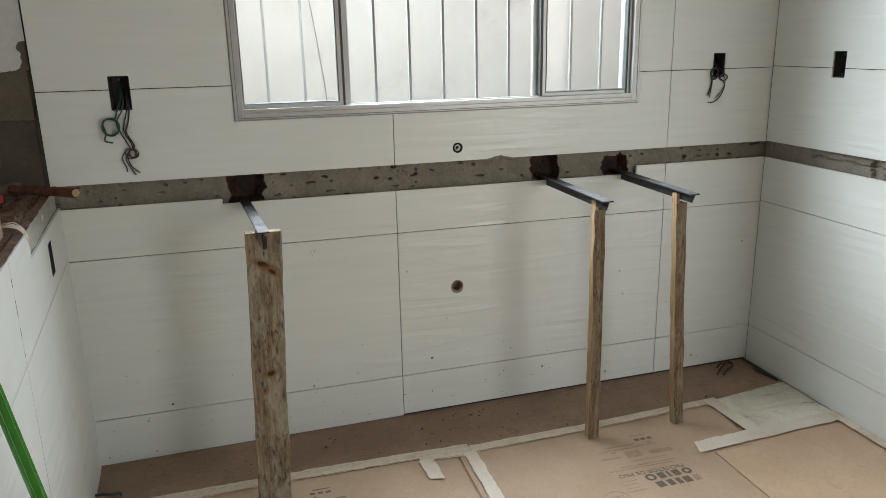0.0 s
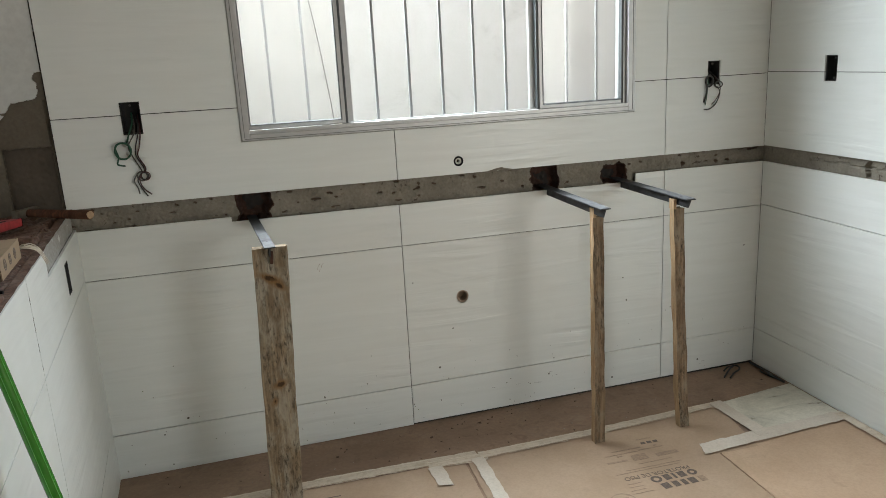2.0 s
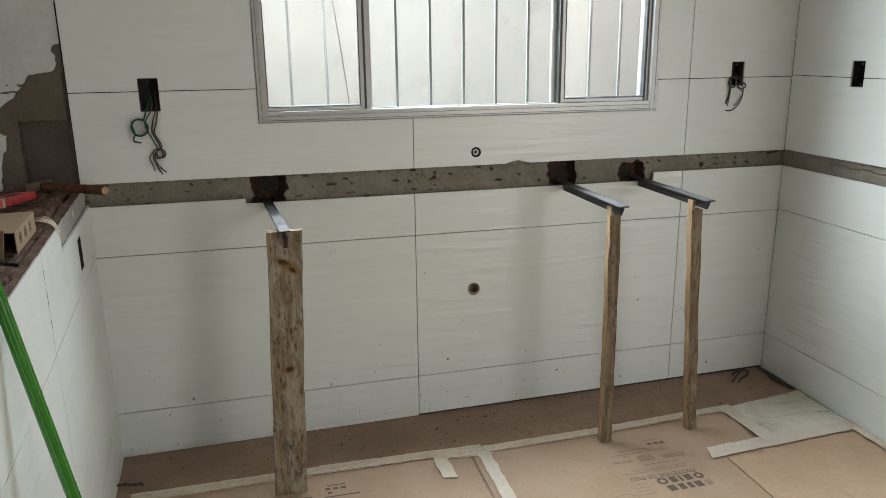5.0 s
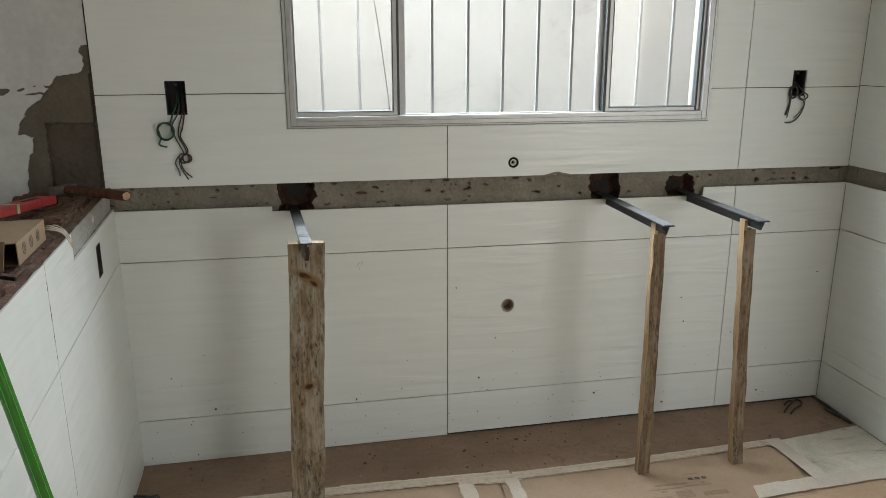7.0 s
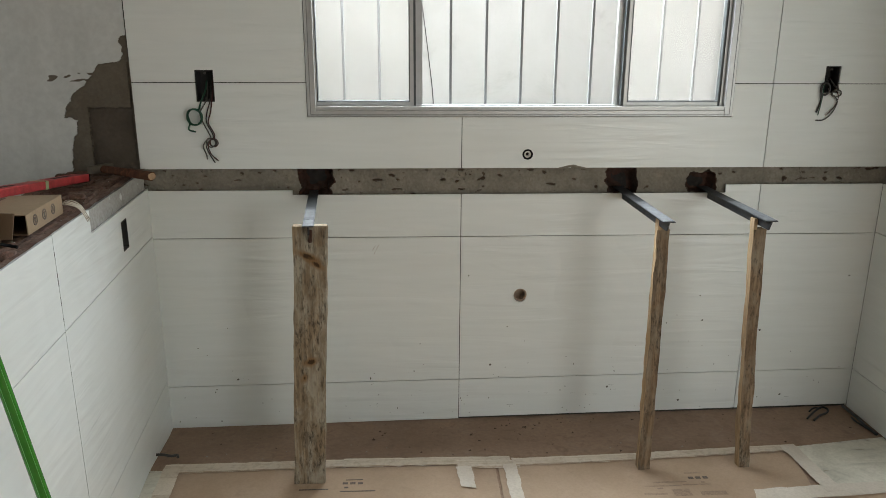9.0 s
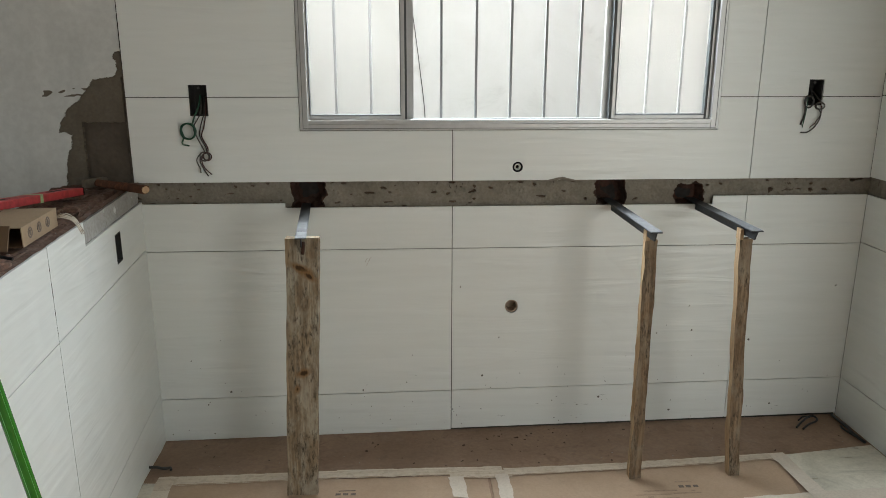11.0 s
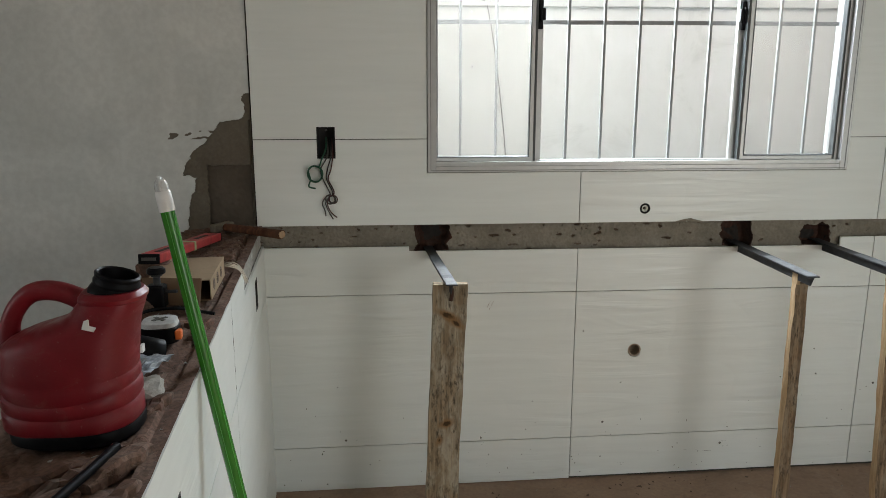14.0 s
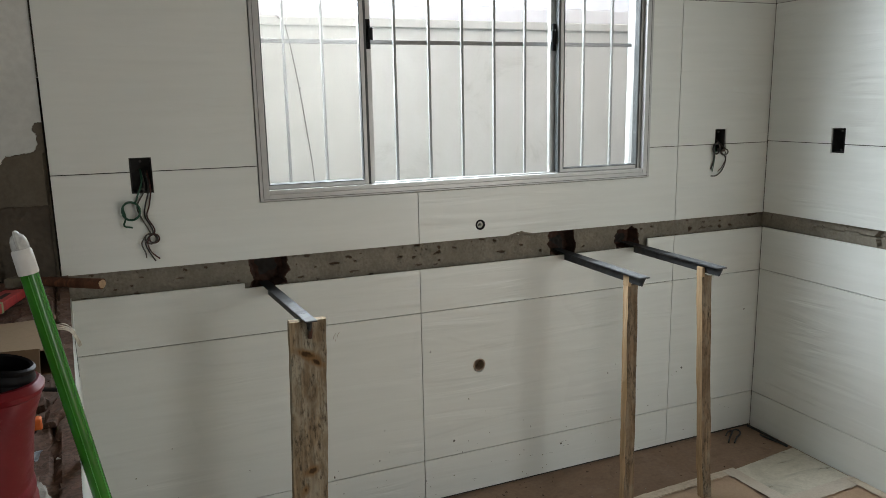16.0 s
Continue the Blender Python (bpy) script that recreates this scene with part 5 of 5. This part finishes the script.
# small black clamp with a round knob
cl = thing("clamp", (-0.487, 1.73, LEDGE + 0.006), "small black clamp with a round knob standing on the ledge", "clamp")
part("block", boxes((-0.508, -0.466, 1.715, 1.750, LEDGE + 0.006, LEDGE + 0.060), bevel=0.006), BLACK, cl)
part("stem", lathe(bmesh.new(), ((0.008, 0.07), (0.008, 0.092), (0.012, 0.094), (0.012, 0.098)), Matrix.Translation((-0.484, 1.732, LEDGE - 0.014)), 18), STEEL, cl, "", True)
part("knob", lathe(bmesh.new(), ((0.016, 0.098), (0.020, 0.101), (0.020, 0.110), (0.015, 0.114)), Matrix.Translation((-0.484, 1.732, LEDGE - 0.014)), 22), BLACK, cl, "round knob", True)
part("screw_rod", tube(bmesh.new(), [(-0.468, 1.730, LEDGE + 0.045), (-0.450, 1.728, LEDGE + 0.045), (-0.440, 1.726, LEDGE + 0.046)], 0.004, 4, 8), STEEL, cl, "", True)

# small open carton
ct_at = Matrix.Translation((-0.380, 1.785, LEDGE + 0.006)) @ Matrix.Rotation(radians(5), 4, "Z")
ct = thing("small_carton", ct_at, "small open cardboard carton with a folded-out flap", "carton")
w, l, h, t = 0.145, 0.240, 0.050, 0.002
part("side", boxes((-t, 0, 0, l, 0, h)), CARTON, ct, "printed pale board side", False, True)
part("side", boxes((-w, -w + t, 0, l, 0, h)), CARTON, ct, "", False, True)
part("bottom", boxes((-w + t, -t, 0, l, 0, t)), CARTON_IN, ct, "", False, True)
part("top", boxes((-w + t, -t, 0, l, h - t, h)), CARTON, ct, "pale board top", False, True)
part("end_panel", boxes((-w + t, -t, l - t, l, t, h - t)), CARTON_IN, ct, "", False, True)
bm = box(bmesh.new(), -0.138, 0, -0.0015, 0.0015, 0, h + 0.012, m=Matrix.Translation((-0.020, -0.044, 0.001)) @ Matrix.Rotation(radians(-12), 4, "Z") @ Matrix.Rotation(radians(-20), 4, "X"))
part("flap", bm, FLAP, ct, "dark inner face of the flap", False, True)
bm = box(bmesh.new(), -0.070, 0, -0.0015, 0.0015, 0, h + 0.002, m=Matrix.Translation((-w - 0.004, -0.012, 0.001)) @ Matrix.Rotation(radians(20), 4, "Z") @ Matrix.Rotation(radians(-12), 4, "X"))
part("flap", bm, FLAP, ct, "dark folded-out end flap", False, True)
for y in (0.05, 0.11, 0.17):
    bm = bmesh.new()
    lathe(bm, ((0.014, 0), (0.014, 0.0006), (0.010, 0.0006), (0.010, 0)), Matrix.Translation((0.0002, y, 0.027)) @ Matrix.Rotation(radians(90), 4, "Y"), 20, True)
    box(bm, 0.0002, 0.0008, y - 0.004, y + 0.004, 0.020, 0.034)
    part("printed_mark", bm, INK, ct, "round printed mark", False, True)

# red spirit level
near, far = Vector((-0.560, 1.925, 1.097)), Vector((-0.532, 2.475, 1.043))
d = far - near
lv_at = Matrix.Translation(near) @ d.to_track_quat("Y", "Z").to_matrix().to_4x4()
lv = thing("spirit_level", lv_at, "red spirit level resting across the rubble", "spirit level")
ll = d.length
beam = part("beam", boxes((-0.026, 0.026, 0.004, ll - 0.004, -0.012, 0.012), bevel=0.0025), LEVELRED, lv, "red enamelled beam", False, True)
part("end_cap", boxes((-0.0265, 0.0265, -0.002, 0.004, -0.0125, 0.0125), bevel=0.002), BLACK, lv, "black end cap", False, True)
part("end_cap", boxes((-0.0265, 0.0265, ll - 0.004, ll + 0.002, -0.0125, 0.0125), bevel=0.002), BLACK, lv, "black end cap", False, True)
part("end_mark", boxes((-0.018, 0.018, -0.0028, -0.0021, -0.004, 0.004)), GREYWIRE, lv, "grey unreadable lettering", False, True)
part("vial_holder", boxes((-0.0268, 0.0268, ll * 0.50, ll * 0.53, -0.0128, 0.0128), bevel=0.001), VIALGREEN, beam, "pale green vial window", False, True)
# dark strips on the uncut beam stand for the shade in open slots
for y0, y1 in ((0.05, 0.15), (0.36, 0.47)):
    part("slot", boxes((-0.004, 0.010, y0, y1, 0.0122, 0.0128)), HOLE_SHADE, beam, "dark strip standing for a hand slot in the beam", False, True)
part("worn_top", boxes((-0.020, -0.006, 0.17, 0.34, 0.0122, 0.0126)), DUSTY_PINK, beam, "pale worn enamel", False, True)
brick = solid("brick_piece", boxes((-0.600, -0.520, 1.935, 1.985, LEDGE + 0.001, 1.0805), bevel=0.006), RUBBLE, "broken terracotta brick piece under the level", "brick")
solid("brick_piece", boxes((-0.575, -0.50, 2.43, 2.50, LEDGE - 0.002, 1.0305), bevel=0.004), RUBBLE, "flat broken brick piece under the level", "brick")

# hammer
h0, h1 = Vector((-0.318, 2.505, 1.040)), Vector((-0.545, 2.665, 1.040))
hm = thing("hammer", (h1.x, h1.y, LEDGE), "hammer with a reddish wooden handle and dark head", "hammer")
bm = tube(bmesh.new(), [h0, h0.lerp(h1, 0.35), h0.lerp(h1, 0.7), h1], lambda s: 0.0165 - 0.003 * s, 6, 14, 0.8)
part("handle", bm, HANDLE, hm, "reddish varnished wooden handle", True)
wv = (h0 - h1).normalized()
bm = bmesh.new()
lathe(bm, ((0.0145, 0), (0.0145, 0.003), (0.012, 0.0045)), Matrix.Translation(h0 - wv * 0.003) @ wv.to_track_quat("Z", "Y").to_matrix().to_4x4() @ Matrix.Diagonal((1, 0.85, 1, 1)), 14)
part("handle_end", bm, ENDGRAIN, hm, "pale end grain", True)
bm = box(bmesh.new(), -0.045, 0.045, -0.014, 0.014, -0.014, 0.014, bevel=0.005, m=Matrix.Translation(h1) @ Matrix.Rotation(radians(58), 4, "Z"))
part("head", bm, PATCH, hm, "dirty dark steel head", True)

# pencil-like black rod, cable, scraps
solid("black_marker", tube(bmesh.new(), [(-0.330, 1.028, LEDGE + 0.024), (-0.345, 0.96, LEDGE + 0.020), (-0.368, 0.86, LEDGE + 0.017)], 0.0065, 6, 12), BLACK, "black round marker lying on the rubble", "marker", smooth=True)
solid("black_cable", tube(bmesh.new(), [(-0.345, 1.66, LEDGE + 0.012), (-0.375, 1.665, LEDGE + 0.016), (-0.43, 1.70, LEDGE + 0.014), (-0.49, 1.69, LEDGE + 0.013), (-0.53, 1.62, LEDGE + 0.012)], 0.004, 6, 8), BLACK, "short black cable among the rubble", "cable", smooth=True)
bm = bmesh.new()
for k in range(6):
    o = 0.0032 * (k - 2.5)
    tube(bm, [(-0.415 + o, 2.06 - o, LEDGE + 0.022), (-0.390 + o, 2.03 + 0.5 * o, LEDGE + 0.030 + 0.004 * (k % 3)), (-0.366 + 0.3 * o, 2.045 + o, LEDGE + 0.018), (-0.352 + 0.3 * o, 2.06 + 0.7 * o, LEDGE - 0.018 - 0.008 * (k % 2))], 0.0017, 5, 6, 0.6)
solid("straw_scrap", bm, STRAW, "dry pale straw wisp hanging over the tile edge", "straw", smooth=True)


def lump(at, size, seed, mat, name, label, category):
    bm = bmesh.new()
    bmesh.ops.create_icosphere(bm, subdivisions=3, radius=1)
    for v in bm.verts:
        k = 1 + 0.45 * noise.noise(v.co * 1.4 + Vector((seed, 0, 0)))
        v.co = Vector((v.co.x * size[0] * k, v.co.y * size[1] * k, max(v.co.z, -0.5) * size[2] * k)) + Vector(at)
    return solid(name, bm, mat, label, category)


lump((-0.362, 1.245, LEDGE + 0.016), (0.032, 0.040, 0.013), 3, MORTAR, "mortar_lump", "pale flat mortar lump on the ledge", "mortar")
lump((-0.520, 1.72, LEDGE + 0.016), (0.030, 0.025, 0.015), 6, RUBBLE, "brick_piece", "small broken brick piece", "brick")
lump((-0.440, 2.20, LEDGE + 0.014), (0.030, 0.022, 0.012), 9, RUBBLE, "brick_piece", "small broken brick piece", "brick")

def shard(x, y, long, wide, high, turn, seed, mat=RUBBLE, label="broken terracotta brick strip lying on the ledge"):
    """A long broken piece of brick with chipped edges."""
    bm = bmesh.new()
    m = Matrix.Translation((x, y, LEDGE - 0.004)) @ Matrix.Rotation(radians(turn), 4, "Z")
    rings = []
    n = 9
    for k in range(n + 1):
        u = long * (k / n - 0.5)
        e = 1.0 - 0.35 * (abs(2 * k / n - 1) ** 4)
        w = wide * 0.55 * e * (1 + 0.6 * n3(k * 1.9, seed, 3))
        h = high * e * (1 + 0.4 * n3(k * 0.7, seed, 8))
        s = 0.25 * wide * n3(k * 0.5, seed, 5)
        rings.append([bm.verts.new(m @ Vector((u, s + q * w, r * h))) for q, r in ((-1, 0), (-0.97, 0.58), (-0.7, 0.74), (0.5, 0.70), (0.96, 0.45), (1, 0))])
    for p, q in zip(rings, rings[1:]):
        for k in range(6):
            bm.faces.new((p[k], p[(k + 1) % 6], q[(k + 1) % 6], q[k]))
    bm.faces.new(rings[0][::-1])
    bm.faces.new(rings[-1])
    return tagged(new("brick_piece", link_mesh("brick_piece", bm, mat, False)), label, "brick", "broken brick pieces")


for k, (x, y, long, wide, high, turn) in enumerate(((-0.325, 1.010, 0.12, 0.030, 0.020, 70), (-0.365, 0.985, 0.13, 0.026, 0.018, 58), (-0.415, 0.965, 0.15, 0.032, 0.020, 52), (-0.460, 0.940, 0.14, 0.028, 0.017, 48),
                                                     (-0.385, 0.905, 0.11, 0.028, 0.017, 62), (-0.430, 0.855, 0.14, 0.034, 0.021, 55), (-0.300, 0.920, 0.10, 0.022, 0.016, 78), (-0.330, 1.200, 0.09, 0.022, 0.018, 80),
                                                     (-0.355, 1.590, 0.12, 0.024, 0.016, 84), (-0.400, 1.610, 0.08, 0.030, 0.016, 60),
                                                     (-0.345, 0.850, 0.17, 0.030, 0.018, 66), (-0.480, 0.870, 0.16, 0.026, 0.019, 50), (-0.300, 0.830, 0.15, 0.026, 0.016, 74), (-0.455, 2.200, 0.14, 0.030, 0.010, 88),
                                                     (-0.475, 2.300, 0.16, 0.034, 0.010, 80), (-0.455, 2.420, 0.12, 0.028, 0.010, 95))):
    shard(x, y, long, wide, high * 1.5, turn, k * 3.7 + 1)

rng = random.Random(5)


def crumbs(name, count, spot, sizes, mat, label, category):
    """Loose crumbs, too many to count."""
    bm = bmesh.new()
    for k in range(count):
        x, y, z = spot(rng)
        if z < 0.01:
            z -= sag(x) * min(1.0, max(0.0, (y - 2.42) / 0.32))
        s = rng.uniform(*sizes)
        v = [bm.verts.new((x + s * rng.uniform(-1, 1), y + s * rng.uniform(-1, 1), z + (s * 0.45 if j == 4 else 0) + (s * 0.2 * rng.random()))) for j in range(5)]
        c = Vector((x, y, z))
        order = sorted(v[:4], key=lambda q: math.atan2(q.co.y - y, q.co.x - x))
        for a, b in zip(order, order[1:] + order[:1]):
            bm.faces.new((a, b, v[4]))
        bm.faces.new(order[::-1])
    return solid(name, bm, mat, label, category, "stuff")


def on_ledge(r):
    u, w = r.uniform(0.05, 2.7), r.uniform(-DEPTH + 0.02, -0.015)
    p = HALF @ Vector((w, -u, 1.008 + ledge_top(u, w) - 0.001))
    return p


crumbs("brick_crumbs", 420, on_ledge, (0.002, 0.009), RUBBLE, "loose brick and mortar crumbs on the ledge", "rubble")
crumbs("mortar_crumbs", 160, on_ledge, (0.002, 0.007), MORTAR, "pale mortar crumbs on the ledge", "rubble")
DIRT = simple("dark_grit", (0.10, 0.064, 0.044), 0.95, vary=0.4, scale=200)
crumbs("floor_grit", 95, lambda r: (r.gauss(1.05, 0.28) if r.random() < 0.5 else r.uniform(-0.35, 2.3), 2.755 - abs(r.gauss(0, 0.14)), 0.0005), (0.0018, 0.0085), DIRT, "dark grit and crumbs on the bare floor strip", "grit")
crumbs("pale_grit", 40, lambda r: (r.uniform(-0.3, 2.3), r.uniform(2.46, 2.74), 0.0005), (0.002, 0.005), MORTAR, "pale crumbs on the bare floor strip", "grit")

# scraps on the floor
solid("wire_scrap", tube(bmesh.new(), [(-0.405, 2.495, 0.006), (-0.375, 2.485, 0.012), (-0.345, 2.478, 0.010), (-0.325, 2.488, 0.006), (-0.318, 2.475, 0.006)], 0.005, 6, 8), DARKWIRE, "dark curled scrap on the bare floor", "scrap", smooth=True)
bm = bmesh.new()
tube(bm, [(2.145, 2.655, 0.006), (2.190, 2.690, 0.016), (2.240, 2.725, 0.018), (2.262, 2.718, 0.014), (2.250, 2.695, 0.010), (2.205, 2.668, 0.012), (2.165, 2.640, 0.006)], 0.0042, 6, 6)
tube(bm, [(2.185, 2.715, 0.005), (2.215, 2.732, 0.012), (2.245, 2.738, 0.006)], 0.0034, 6, 6)
solid("cable_scrap", bm, DARKWIRE, "tangle of dark cable scraps in the corner", "scrap", smooth=True)
bm = bmesh.new()
tube(bm, [(2.352, 2.755, 0.006), (2.345, 2.70, 0.012), (2.352, 2.64, 0.008), (2.340, 2.58, 0.012), (2.352, 2.52, 0.006)], 0.006, 6, 6)
tube(bm, [(2.335, 2.66, 0.004), (2.325, 2.62, 0.010), (2.342, 2.57, 0.006)], 0.004, 5, 6)
solid("twig", bm, DARKWIRE, "dark twig lying along the wall foot", "twig", smooth=True)

# dried specks on the tiles
marks = ((0.855, 0.091), (0.858, 0.234), (1.012, 0.238), (1.199, 0.227), (0.551, 0.215), (0.407, 0.118), (0.375, 0.189), (-0.328, 0.047), (-0.15, 0.199), (-0.242, 0.149), (1.695, 0.504), (1.713, 0.401),
         (1.358, 0.111), (1.343, 0.124), (0.923, 0.391), (2.295, 0.58), (2.314, 0.184), (0.739, 0.094), (0.766, 0.598), (1.645, 0.054), (2.077, 0.065), (0.452, 0.042), (1.906, 0.327), (1.955, 0.354), (1.93, 0.34))
bm = bmesh.new()
srng = random.Random(8)
spots = [(a, b, srng.uniform(0.003, 0.006)) for a, b in marks] + [(srng.uniform(-0.4, 2.3), abs(srng.gauss(0.1, 0.12)) + 0.02, srng.uniform(0.0015, 0.003)) for _ in range(90)]
for a, b, r in spots:
    slant = srng.uniform(-0.6, 0.6)
    vs = []
    for k in range(7):
        q = r * srng.uniform(0.5, 1.1)
        vs.append(bm.verts.new(on_back(a + q * math.cos(math.tau * k / 7) * (0.8 + slant), b + q * math.sin(math.tau * k / 7), 0.0123)))
    mid = bm.verts.new(on_back(a, b, 0.0123 + r * 0.3))
    for k in range(7):
        bm.faces.new((vs[k], vs[(k + 1) % 7], mid))
for k in range(7):
    a, b, w = srng.uniform(0.9, 2.3), srng.uniform(0.03, 0.13), srng.uniform(0.008, 0.022)
    up = srng.uniform(-0.004, 0.004)
    q = [on_back(a - w, b, 0.0122), on_back(a, b + up - 0.0006, 0.0122), on_back(a + w, b + up, 0.0122), on_back(a, b + up + 0.0006, 0.0124)]
    bm.faces.new([bm.verts.new(v) for v in q])
solid("cement_specks", bm, SPECK, "dried cement specks splashed on the lower tiles", "specks", "stuff")

bm = bmesh.new()
for a, b, da, db in ((0.395, 0.700, 0.012, 0.022), (0.410, 0.706, 0.010, 0.018), (0.402, 0.690, 0.004, 0.010)):
    tube(bm, [on_back(a, b, 0.0122), on_back(a + da * 0.4, b + db * 0.6, 0.0122), on_back(a + da, b + db, 0.0122)], 0.0007, 4, 5)
solid("pencil_marks", bm, PENCIL, "faint reddish pencil strokes on a tile", "marks")
